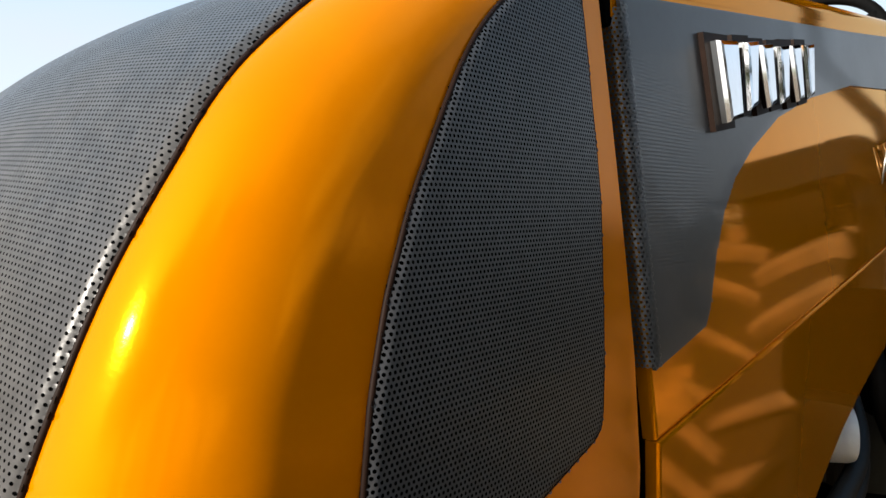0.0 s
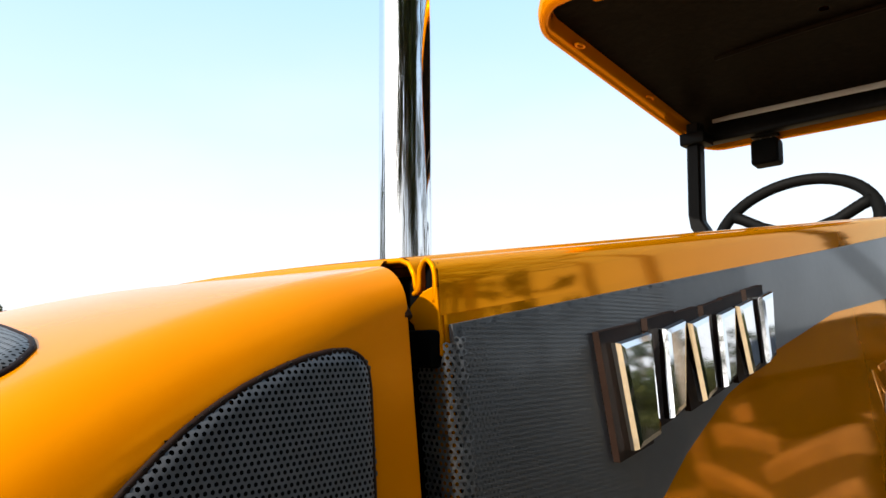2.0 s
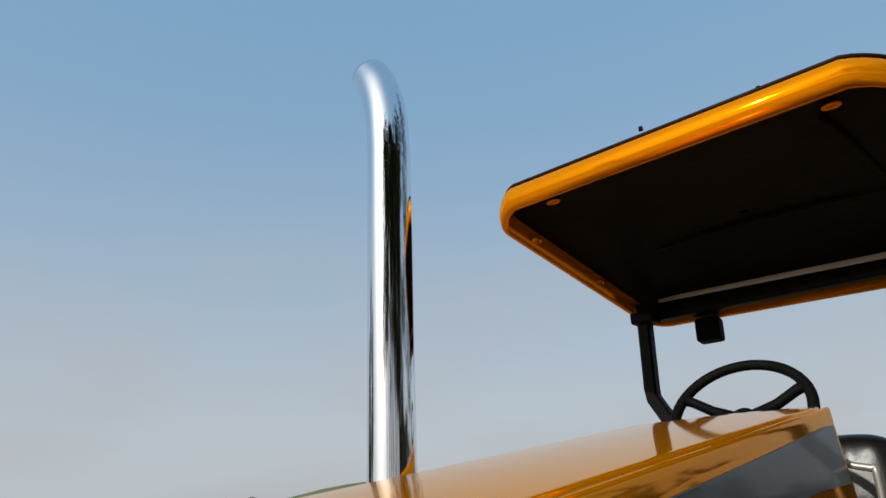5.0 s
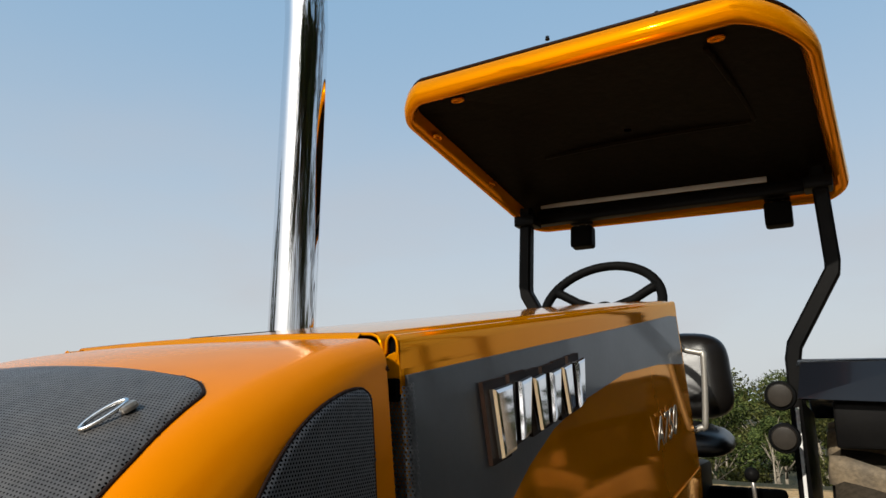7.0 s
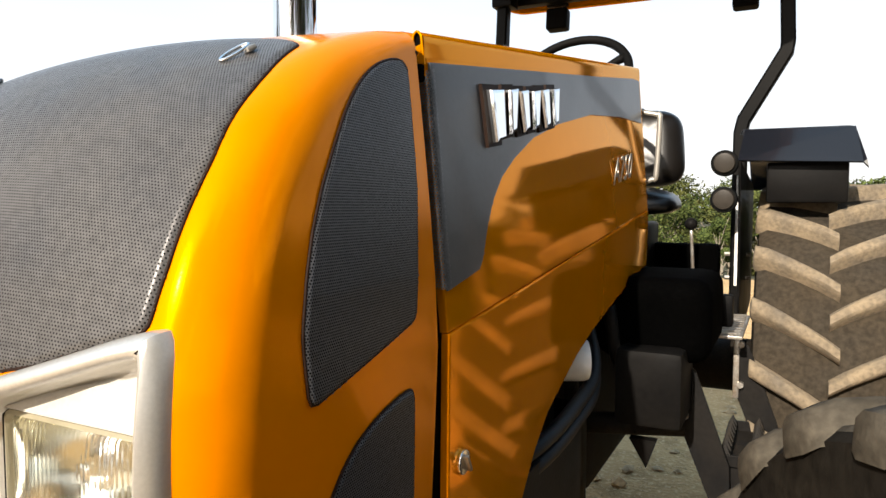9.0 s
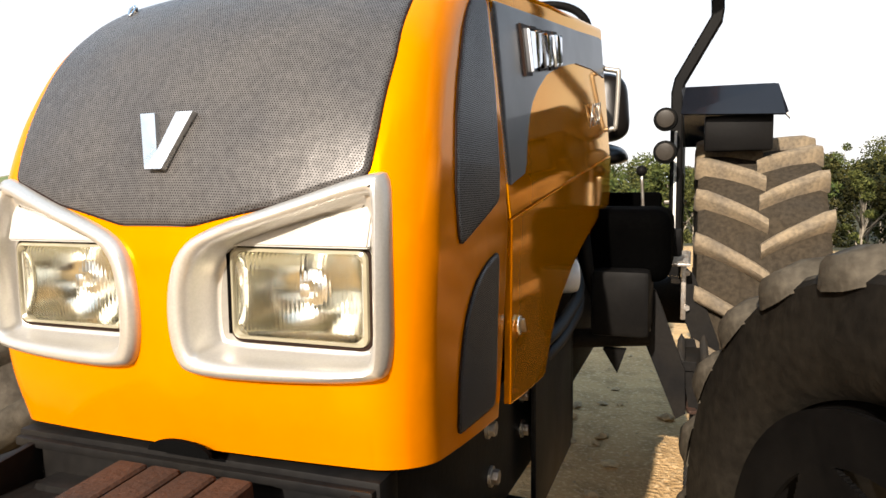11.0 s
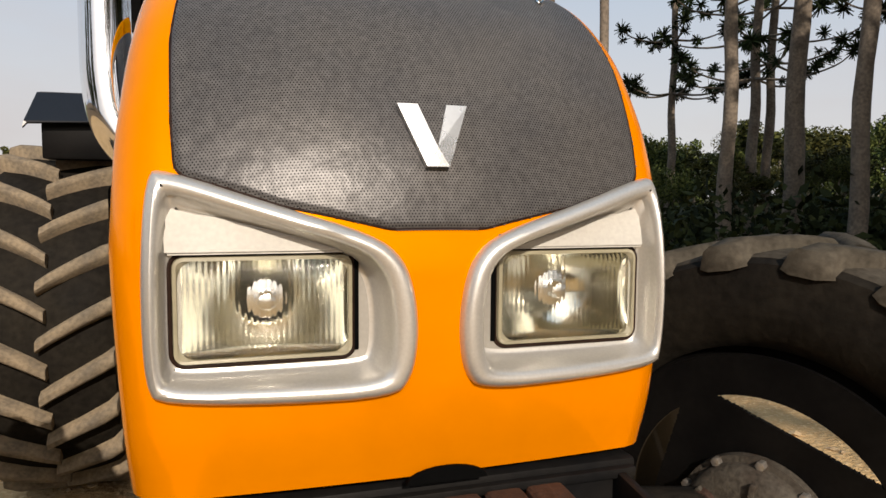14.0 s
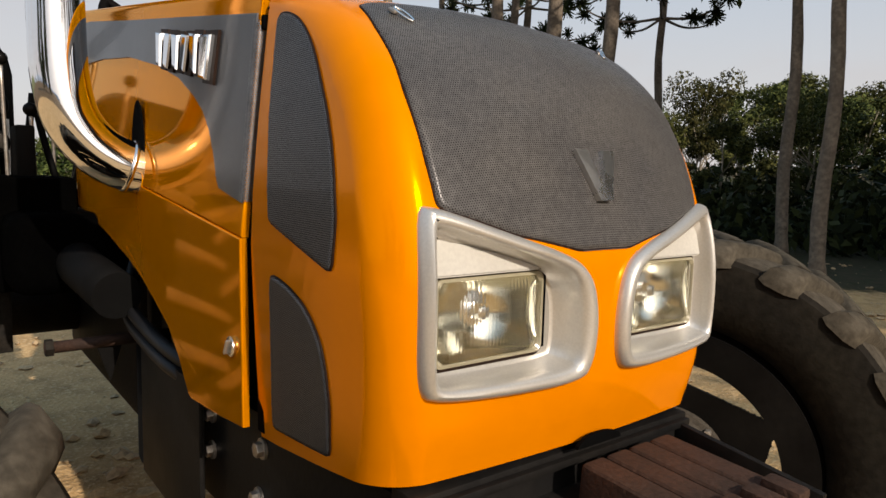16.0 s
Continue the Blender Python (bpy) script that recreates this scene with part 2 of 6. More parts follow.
def tube(pts, radius, segs=12, caps=True, bm=None, closed=False, section=None):
    """A tube along points; radius a number or one for each point; section: offsets instead of a circle."""
    bm = bm or bmesh.new()
    pts = [Vector(p) for p in pts]
    n = len(pts)
    rad = radius if isinstance(radius, (list, tuple)) else [radius] * n
    ring, side = [], None
    for i, p in enumerate(pts):
        a, b = (pts[i - 1], pts[(i + 1) % n]) if closed else (pts[max(0, i - 1)], pts[min(n - 1, i + 1)])
        d = (b - a).normalized()
        if side is None:
            side = d.orthogonal() if section is None else d.cross(Vector((0, 0, 1)))
            if side.length < 1e-4:
                side = Vector((1, 0, 0))
        side = (side - d * side.dot(d)).normalized()
        up = d.cross(side)
        if section is None:
            shape = [(math.cos(2 * math.pi * k / segs), math.sin(2 * math.pi * k / segs)) for k in range(segs)]
        else:
            shape = section
        ring.append([bm.verts.new(p + (side * u + up * v) * rad[i]) for u, v in shape])
    m = len(ring[0])
    for i in range(n if closed else n - 1):
        r0, r1 = ring[i], ring[(i + 1) % n]
        for k in range(m):
            f = bm.faces.new((r0[k], r0[(k + 1) % m], r1[(k + 1) % m], r1[k]))
            f.smooth = section is None
    if caps and not closed:
        bm.faces.new(ring[0][::-1])
        bm.faces.new(ring[-1])
    bmesh.ops.recalc_face_normals(bm, faces=bm.faces[:])
    return bm


def prism(outline, inward, bevel=0.0):
    """A sheet: a ring of 3D points, thickened by the vector inward."""
    bm = bmesh.new()
    front = [bm.verts.new(p) for p in outline]
    back = [bm.verts.new(Vector(p) + Vector(inward)) for p in outline]
    top = bm.faces.new(front)
    bm.faces.new(back[::-1])
    n = len(front)
    for i in range(n):
        bm.faces.new((front[i], back[i], back[(i + 1) % n], front[(i + 1) % n]))
    bmesh.ops.recalc_face_normals(bm, faces=bm.faces[:])
    if bevel:
        rim = list(top.edges)
        bmesh.ops.bevel(bm, geom=rim, offset=bevel, segments=2, profile=0.6, affect='EDGES')
    return bm


def inside(poly, x, y):
    hit = False
    for i in range(len(poly)):
        (x1, y1), (x2, y2) = poly[i - 1], poly[i]
        if (y1 > y) != (y2 > y) and x < (x2 - x1) * (y - y1) / (y2 - y1) + x1:
            hit = not hit
    return hit


def lerp(x, xs, ys):
    return float(np.interp(x, xs, ys))


def spin(profile, segs=48, closed=False):
    """Profile points (radius, along) turned round the x axis; smooth."""
    bm = bmesh.new()
    rings = []
    for k in range(segs):
        c, s = math.cos(2 * math.pi * k / segs), math.sin(2 * math.pi * k / segs)
        rings.append([bm.verts.new((w, -r * c, r * s)) for r, w in profile])
    m = len(profile)
    for k in range(segs):
        for i in range(m if closed else m - 1):
            j = (i + 1) % m
            bm.faces.new((rings[k][i], rings[k][j], rings[(k + 1) % segs][j], rings[(k + 1) % segs][i]))
    bmesh.ops.recalc_face_normals(bm, faces=bm.faces[:])
    smooth_by_angle(bm, 40)
    return bm


# ---- tractor ----
tractor = tagged(new("tractor"), "orange farm tractor with perforated charcoal grille, chrome exhaust and sun canopy", "tractor")
tractor.scale = (1.06, 1.06, 1.06)      # drawn in its own units, set on the ground at true size
tractor.location = (0, 0, -0.106)

# nose shell: ribs fan out from the lower rear corner
PIVOT_Y, PIVOT_Z = 0.394, 1.02
NOSE_X = 0.005      # the nose sits a little off the bonnet's middle
PROFILE = [(-0.003, 1.085), (-0.024, 1.17), (-0.030, 1.27), (-0.026, 1.345), (-0.012, 1.41), (0.012, 1.475), (0.045, 1.537), (0.09, 1.598), (0.15, 1.646),
           (0.225, 1.682), (0.32, 1.709), (0.394, 1.7205)]
_fine = curve_points([(0, y, z) for y, z in PROFILE], 10)
_ang = [math.atan2(p.z - PIVOT_Z, PIVOT_Y - p.y) for p in _fine]
_rad = [math.hypot(p.z - PIVOT_Z, PIVOT_Y - p.y) for p in _fine]
_arc = np.cumsum([0] + [(_fine[i + 1] - _fine[i]).length for i in range(len(_fine) - 1)])


def half_width(z):
    return lerp(z, [1.02, 1.10, 1.32, 1.42, 1.55, 1.68, 1.76], [0.300, 0.306, 0.316, 0.312, 0.300, 0.286, 0.278])


def taper(y):
    """The flanks draw in a little towards the rear edge."""
    return 0.010 * min(1.0, max(0.0, (y - 0.12) / 0.27)) ** 1.6


def nose_corner(theta):
    """Crown across the front, and the width and depth of the elliptical corner, on the rib at theta."""
    t = (theta - _ang[0]) / (_ang[-1] - _ang[0])
    return (lerp(t, [0, 0.45, 0.7, 1], [0.022, 0.039, 0.033, 0.006]), lerp(t, [0, 0.4, 0.7, 0.9, 1], [0.056, 0.054, 0.046, 0.034, 0.026]),
            lerp(t, [0, 0.4, 0.7, 0.9, 1], [0.074, 0.074, 0.060, 0.038, 0.026]))


def rim_width(theta):
    """Half width where the corner passes into the flank, on the rib at theta."""
    crown, _, deep = nose_corner(theta)
    r = lerp(theta, _ang, _rad) - crown - deep
    return half_width(PIVOT_Z + r * math.sin(theta)) - taper(PIVOT_Y - r * math.cos(theta))


def nose_point(x, theta):
    """The nose's skin at the lateral place x on the rib at the angle theta."""
    r = lerp(theta, _ang, _rad)
    crown, wide, deep = nose_corner(theta)
    w = rim_width(theta)
    d = abs(x - NOSE_X)
    u = min(1.0, max(0.0, (d - (w - wide)) / wide))
    q = min(1.0, d / w)
    r -= crown * q * q + deep * (1 - math.sqrt(max(0.0, 1 - u * u)))
    return Vector((x, PIVOT_Y - r * math.cos(theta), PIVOT_Z + r * math.sin(theta)))


def nose_skin(x, s, off):
    """The skin at the lateral place x and the arc length s up the middle, lifted by off."""
    th = lerp(s, _arc, _ang)
    p = nose_point(x, th)
    a = nose_point(x + 0.002, th) - nose_point(x - 0.002, th)
    b = nose_point(x, th + 0.006) - nose_point(x, th - 0.006)
    n = a.cross(b).normalized()
    if n.y > 0.3:
        n = -n
    return p + n * off


# headlamp housings: outline of the opening in x, z for the side x > 0
BEZEL = [(0.282, 1.400), (0.288, 1.300), (0.286, 1.195), (0.270, 1.182), (0.160, 1.176), (0.052, 1.176), (0.034, 1.195), (0.027, 1.235),
         (0.030, 1.280), (0.042, 1.318), (0.072, 1.342), (0.170, 1.372), (0.266, 1.404)]
INNER = [(0.258, 1.372), (0.262, 1.290), (0.262, 1.212), (0.250, 1.205), (0.160, 1.204), (0.072, 1.204), (0.062, 1.215), (0.060, 1.250),
         (0.063, 1.285), (0.072, 1.308), (0.092, 1.324), (0.172, 1.349), (0.250, 1.374)]


BEZEL = [(0.281 - (0.285 - x) * 1.005, z + 0.005) for x, z in BEZEL]
INNER = [(0.262 - (0.262 - x) * 1.02, z + 0.004) for x, z in INNER]


def rear_skew(p):
    """The rear edge lies a little further back on the right flank."""
    k = min(1.0, max(0.0, (p.y - 0.362) / 0.030))
    return Vector((p.x, p.y + k * 0.013 * min(1.0, max(0.0, (0.285 - p.x) / 0.57)), p.z))


def build_nose():
    bm = bmesh.new()
    thetas = [_ang[0] + (_ang[-1] - _ang[0]) * k / 110 for k in range(111)]
    rings = []
    for th in thetas:
        w, wide = rim_width(th), nose_corner(th)[1]
        half = [nose_point(NOSE_X + (w - wide) * k / 26, th) for k in range(27)]
        half += [nose_point(NOSE_X + w - wide + wide * math.sin(math.pi / 2 * k / 16), th) for k in range(1, 17)]
        rim = half[-1]
        q = math.hypot(rim.y - PIVOT_Y, rim.z - PIVOT_Z)
        for f in (0.006, 0.016, 0.032, 0.055, 0.085, 0.125, 0.175, 0.24, 0.32, 0.42, 0.54, 0.68, 0.83, 0.999):
            rr = q * (1 - f)
            z = PIVOT_Z + rr * math.sin(th)
            y = PIVOT_Y - rr * math.cos(th)
            half.append(Vector((NOSE_X + half_width(z) - taper(y), y, z)))
        full = [Vector((2 * NOSE_X - p.x, p.y, p.z)) for p in half[:0:-1]] + half
        rings.append([bm.verts.new(rear_skew(p)) for p in full])
    m = len(rings[0])
    for i in range(len(rings) - 1):
        for k in range(m - 1):
            c = (rings[i][k].co + rings[i + 1][k + 1].co) / 2
            if c.y < 0.06 and inside(CUT, abs(c.x - 0.008), c.z):
                continue
            f = bm.faces.new((rings[i][k], rings[i][k + 1], rings[i + 1][k + 1], rings[i + 1][k]))
            f.smooth = True
    bmesh.ops.recalc_face_normals(bm, faces=bm.faces[:])
    return bm


CUT = [((x - 0.16) * 0.94 + 0.16, (z - 1.28) * 0.94 + 1.28) for x, z in BEZEL]
nose = attach("nose_shell", build_nose(), ORANGE_NOSE, tractor, "glossy orange rounded bonnet nose")
rear_edge = [rear_skew(nose_point(NOSE_X + rim_width(_ang[-1]) * k / 14, _ang[-1])) + Vector((0, 0.0005, -0.0035)) for k in range(-14, 15)]
attach("nose_edge_seal", tube(rear_edge, 0.0030, 8), GASKET, nose, "dark rubber seal on the nose's rear edge")
# black filler that paints the shade behind the seam
attach("nose_dark_sheet", box(0.53, 0.02, 0.58, pose(0, 0.378, 1.385)), VOID, tractor, "black sheet for the shade inside the nose")


def border_distance(poly, pts):
    """Distance of each point from the outline, positive inside."""
    p = np.array(pts)
    best = np.full(len(p), 9.0)
    for i in range(len(poly)):
        a, b = np.array(poly[i - 1]), np.array(poly[i])
        ab = b - a
        t = np.clip(((p - a) @ ab) / max(1e-12, ab @ ab), 0, 1)
        best = np.minimum(best, np.linalg.norm(p - a - t[:, None] * ab, axis=1))
    return best


def perforated(name, poly, place, pitch, hole, mat, parent, label, high=0.0045, drop=0.0045, roll=0.007):
    """A sheet with a staggered lattice of real round holes, laid on the surface place(u, v, off); its border is rolled down."""
    us, vs = [p[0] for p in poly], [p[1] for p in poly]
    dv = pitch * math.sqrt(3) / 2
    uv, faces, seen = [], [], {}

    def corner(u, v):
        key = (round(u * 4e4), round(v * 4e4))
        if key not in seen:
            seen[key] = len(uv)
            uv.append((u, v))
        return seen[key]
    hexagon = [(pitch / math.sqrt(3) * math.cos(math.pi / 6 + k * math.pi / 3), pitch / math.sqrt(3) * math.sin(math.pi / 6 + k * math.pi / 3)) for k in range(6)]
    row = 0
    v = min(vs)
    while v < max(vs):
        u = min(us) + (pitch / 2 if row % 2 else 0)
        while u < max(us):
            if inside(poly, u, v):
                o = [corner(u + a, v + b) for a, b in hexagon]
                i = []
                for a, b in hexagon:
                    i.append(len(uv))
                    k = hole / (pitch / math.sqrt(3))
                    uv.append((u + a * k, v + b * k))
                for k in range(6):
                    j = (k + 1) % 6
                    faces.append((o[k], o[j], i[j], i[k]))
            u += pitch
        v += dv
        row += 1
    edge = np.clip(1 - border_distance(poly, uv) / roll, 0, 1) ** 2
    verts = [place(u, v, high - drop * d) for (u, v), d in zip(uv, edge)]
    return attach(name, mesh_data(name, verts, faces, True), mat, parent, label)


def sheet(name, poly, place, mat, parent, step=0.004, label=""):
    """A plain backing on the same surface."""
    us, vs = [p[0] for p in poly], [p[1] for p in poly]
    nu, nv = max(2, int((max(us) - min(us)) / step)), max(2, int((max(vs) - min(vs)) / step))
    verts, faces, grid = [], [], {}

    def at(i, j):
        if (i, j) not in grid:
            grid[i, j] = len(verts)
            verts.append(place(min(us) + (max(us) - min(us)) * i / nu, min(vs) + (max(vs) - min(vs)) * j / nv))
        return grid[i, j]
    for i in range(nu):
        for j in range(nv):
            u, v = min(us) + (max(us) - min(us)) * (i + .5) / nu, min(vs) + (max(vs) - min(vs)) * (j + .5) / nv
            if inside(poly, u, v):
                faces.append((at(i, j), at(i + 1, j), at(i + 1, j + 1), at(i, j + 1)))
    return attach(name, mesh_data(name, verts, faces, True), mat, parent, label)


def trim(name, poly, place, radius, mat, parent, per=4, label=""):
    pts = []
    for i in range(len(poly)):
        (a, b), (c, d) = poly[i - 1], poly[i]
        for k in range(per):
            pts.append(place(a + (c - a) * k / per, b + (d - b) * k / per))
    return attach(name, tube(pts, radius, 6, closed=True), mat, parent, label)


def chaikin(poly, times=2):
    for _ in range(times):
        out = []
        for i in range(len(poly)):
            a, b = Vector(poly[i]), Vector(poly[(i + 1) % len(poly)])
            out += [a.lerp(b, 0.25), a.lerp(b, 0.75)]
        poly = [tuple(p) for p in out]
    return poly


def round_corners(poly, r):
    """The outline with its corners eased over the length r."""
    out = []
    for i in range(len(poly)):
        a, b, c = Vector(poly[i - 1]), Vector(poly[i]), Vector(poly[(i + 1) % len(poly)])
        p = b + (a - b).normalized() * min(r, (a - b).length * 0.4)
        q = b + (c - b).normalized() * min(r, (c - b).length * 0.4)
        out += [tuple(p), tuple((p + q + 2 * b) / 4), tuple(q)]
    return out


def arc_of(z):
    """Arc length up the middle where the height is z."""
    return lerp(z, [p.z for p in _fine], list(_arc))


# front grille in (x, arc length)
S0, S1 = arc_of(1.352), arc_of(1.424)
S2, S3 = arc_of(1.56), arc_of(1.685)
HALF = [(0.05, S0), (0.155, S0 + 0.028), (0.246, S1 - 0.006), (0.253, S1 + 0.004), (0.2560, S1 + 0.05), (0.2580, S2), (0.2485, (S2 + S3) / 2 + 0.008), (0.234, S3 - 0.022), (0.215, S3 - 0.008), (0.196, S3 - 0.003), (0.12, S3 + 0.003)]
FRONT = round_corners([(x + 0.009, q) for x, q in HALF] + [(-x + 0.009, q) for x, q in HALF[::-1]], 0.006)
GX = np.linspace(-0.265, 0.275, 109)
GS = np.linspace(S0 - 0.01, S3 + 0.016, 90)
GRID = np.array([[(*nose_skin(x, q, 0.0), *(nose_skin(x, q, 0.01) - nose_skin(x, q, 0.0))) for q in GS] for x in GX])


def on_nose(x, q, off):
    """The nose's skin, read from a prepared grid."""
    fx = min(max((x - GX[0]) / (GX[1] - GX[0]), 0), 107.999)
    fs = min(max((q - GS[0]) / (GS[1] - GS[0]), 0), 88.999)
    i, j = int(fx), int(fs)
    a, b = fx - i, fs - j
    g = (GRID[i, j] * (1 - a) + GRID[i + 1, j] * a) * (1 - b) + (GRID[i, j + 1] * (1 - a) + GRID[i + 1, j + 1] * a) * b
    return g[:3] + g[3:] * (off * 100)


grille = perforated("front_grille", FRONT, on_nose, 0.0034, 0.00080, GRILLE, tractor, "charcoal perforated steel front grille", high=0.0044, drop=0.0036, roll=0.007)
# black sheet paints the shade seen through the holes
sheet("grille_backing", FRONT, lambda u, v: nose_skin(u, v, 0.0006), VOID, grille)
trim("grille_gasket", FRONT, lambda u, v: nose_skin(u, v, 0.0004), 0.0017, GASKET, grille)

# side grilles in (y, z)
SIDE_UP = [(0.127, 1.321), (0.121, 1.385), (0.130, 1.432), (0.146, 1.478), (0.167, 1.520), (0.190, 1.556), (0.212, 1.588), (0.234, 1.614), (0.262, 1.638), (0.290, 1.654), (0.325, 1.666),
           (0.350, 1.6690), (0.3620, 1.661), (0.3575, 1.520), (0.3330, 1.371)]
SIDE_LOW = [(0.148, 1.080), (0.144, 1.150), (0.152, 1.195), (0.162, 1.224), (0.182, 1.248), (0.206, 1.266), (0.232, 1.277), (0.262, 1.286), (0.306, 1.293), (0.322, 1.292), (0.328, 1.280), (0.336, 1.160), (0.345, 1.056)]
for side, tag in ((1, "left"), (-1, "right")):
    for name, poly in (("side_grille", round_corners(SIDE_UP, 0.012)), ("lower_side_grille", round_corners(SIDE_LOW, 0.012))):
        def on(u, v, off, side=side):
            return Vector((NOSE_X + side * (half_width(v) - taper(u) + off), u, v))
        g = perforated(name, poly, on, 0.0032, 0.00102, SIDE_GRILLE, tractor, "dark perforated steel side grille", drop=0.0024, roll=0.006)
        sheet("grille_backing", poly, lambda u, v: on(u, v, 0.0012), VOID, g)
        trim("grille_gasket", poly, lambda u, v: on(u, v, 0.0012), 0.0017, GASKET, g)

# ---- bonnet behind the seam ----
SLOPE = 0.147


def edge_z(y):
    return 1.722 + SLOPE * (y - 0.43)


def flank_x(y, z):
    """Half width of the bonnet's flank: upright below the crease, leaning in above it."""
    rel = z - SLOPE * 0.75 * (y - 0.43)
    return lerp(rel, [1.0, 1.335, 1.345, 1.72], [0.304, 0.309, 0.307, 0.272])


def build_bonnet_top():
    bm = bmesh.new()
    rows = []
    for k in range(29):
        y = 0.428 + 1.392 * k / 28
        ez = edge_z(y)
        sec = []
        for x in [0, .04, .08, .12, .16, .2, .22, .232, .238, .242, .245, .2475, .249, .2498, .25]:
            u = max(0.0, (x - 0.238) / 0.012)
            sec.append((x, y, ez + 0.005 * (1 - (x / 0.25) ** 2) + 0.003 - 0.011 * (1 - math.sqrt(max(0, 1 - u * u)))))
        sec += [(0.2515, y, ez - 0.017), (0.2535, y, ez - 0.020)]
        full = [(-p[0], p[1], p[2]) for p in sec[:0:-1]] + sec
        rows.append([bm.verts.new(p) for p in full])
    for i in range(len(rows) - 1):
        for k in range(len(rows[0]) - 1):
            bm.faces.new((rows[i][k], rows[i][k + 1], rows[i + 1][k + 1], rows[i + 1][k])).smooth = True
    low = [bm.verts.new((v.co.x, v.co.y, edge_z(v.co.y) - 0.05)) for v in (rows[-1][0], rows[-1][-1])]
    bm.faces.new(rows[-1] + [low[1], low[0]])
    bmesh.ops.recalc_face_normals(bm, faces=bm.faces[:])
    return bm


bonnet = attach("bonnet_top", build_bonnet_top(), ORANGE, tractor, "long glossy orange bonnet top")

front_fold = [Vector((x, 0.4285, edge_z(0.4285) + dz)) for x, dz in ((-0.2535, -0.021), (-0.2512, -0.016), (-0.250, -0.009), (-0.2455, -0.0015), (-0.238, 0.0015), (-0.12, 0.005), (0, 0.0065),
                                                                  (0.12, 0.005), (0.238, 0.0015), (0.2455, -0.0015), (0.250, -0.009), (0.2512, -0.016), (0.2535, -0.021))]
attach("front_fold", tube(front_fold, 0.0019, 8), ORANGE, bonnet)
flange = bmesh.new()
strip = [[flange.verts.new((x, y, edge_z(0.43) + 0.005 * (1 - (x / 0.25) ** 2) + dz)) for x in np.linspace(-0.226, 0.226, 17)] for y, dz in ((0.4285, 0.002), (0.424, 0.0005), (0.4205, -0.004), (0.418, -0.010), (0.402, -0.0125), (0.384, -0.0125))]
for a_row, b_row in zip(strip, strip[1:]):
    for k in range(16):
        flange.faces.new((a_row[k], a_row[k + 1], b_row[k + 1], b_row[k])).smooth = True
bmesh.ops.recalc_face_normals(flange, faces=flange.faces[:])
attach("front_flange", flange, ORANGE, bonnet)
# black filler for the shade behind the bonnet's front edge
attach("bonnet_dark_sheet", box(0.485, 0.012, 0.62, pose(0, 0.452, 1.405)), VOID, tractor, "black sheet for the shade under the bonnet")


def build_gutter(side):
    """Rolled upper edge of the side panel and the gutter between it and the bonnet top."""
    bm = bmesh.new()
    section = ((0.2712, -0.034), (0.2718, -0.016), (0.2708, -0.007), (0.2682, -0.0015), (0.2645, 0.0), (0.2608, -0.002), (0.2585, -0.008), (0.2575, -0.015), (0.2560, -0.019), (0.2525, -0.0205))
    rows = []
    for y in (0.4245, 0.6, 0.9, 1.2, 1.5, 1.818):
        foot = flank_x(y, edge_z(y) - 0.034) + 0.0006
        rows.append([bm.verts.new((side * (max(x, foot - 0.0008 * k) if k < 3 else x), y, edge_z(y) + dz)) for k, (x, dz) in enumerate(section)])
    for a, b in zip(rows, rows[1:]):
        for k in range(len(section) - 1):
            bm.faces.new((a[k], a[k + 1], b[k + 1], b[k])).smooth = True
    bmesh.ops.recalc_face_normals(bm, faces=bm.faces[:])
    return bm


UPPER = [(0.428, 1.338), (0.428, edge_z(0.428) - 0.026), (1.0, edge_z(1.0) - 0.026), (1.818, edge_z(1.818) - 0.026), (1.808, 1.60), (1.800, 1.490)]
LOWER = [(0.428, 1.337), (1.80, 1.489), (1.797, 1.40), (1.79, 1.322), (1.60, 1.300), (1.40, 1.268), (1.156, 1.222), (1.04, 1.192), (0.95, 1.160), (0.843, 1.120), (0.775, 1.070), (0.715, 1.008), (0.70, 1.004),
         (0.55, 1.016), (0.432, 1.030)]
STRIPE_OUT = [(0.4300, 1.682), (0.8, 1.737), (1.25, 1.803), (1.70, 1.872), (1.79, 1.88), (1.785, 1.752), (1.50, 1.738), (1.2, 1.708), (0.95, 1.660), (0.80, 1.620), (0.70, 1.578),
              (0.64, 1.545), (0.60, 1.510), (0.566, 1.465), (0.545, 1.425), (0.532, 1.412), (0.4300, 1.392)]
for side in (1, -1):
    def flank(poly, off, side=side):
        return [Vector((side * (flank_x(y, z) + off), y, z)) for y, z in poly]
    panel = attach("side_panel", prism(flank(UPPER, 0), (-side * 0.012, 0, 0), 0.003), ORANGE, tractor, "glossy orange bonnet side panel")
    attach("rolled_edge", build_gutter(side), ORANGE, panel)
    attach("lower_side_panel", prism(flank(LOWER, 0.002), (-side * 0.012, 0, 0), 0.003), ORANGE, tractor, "glossy orange lower side panel with curved cut-out")
    attach("charcoal_stripe", prism(flank(STRIPE_OUT, 0.0045), (-side * 0.003, 0, 0)), STRIPE, panel, "satin charcoal stripe")

# ---- wheels ----
REAR_GAPS = ((84, 0.43, 0.60), (-30, 0.54, 0.60), (-120, 0.54, 0.60))
FRONT_GAPS = tuple((72 + 92 * k, 0.610, 0.762) for k in range(4))


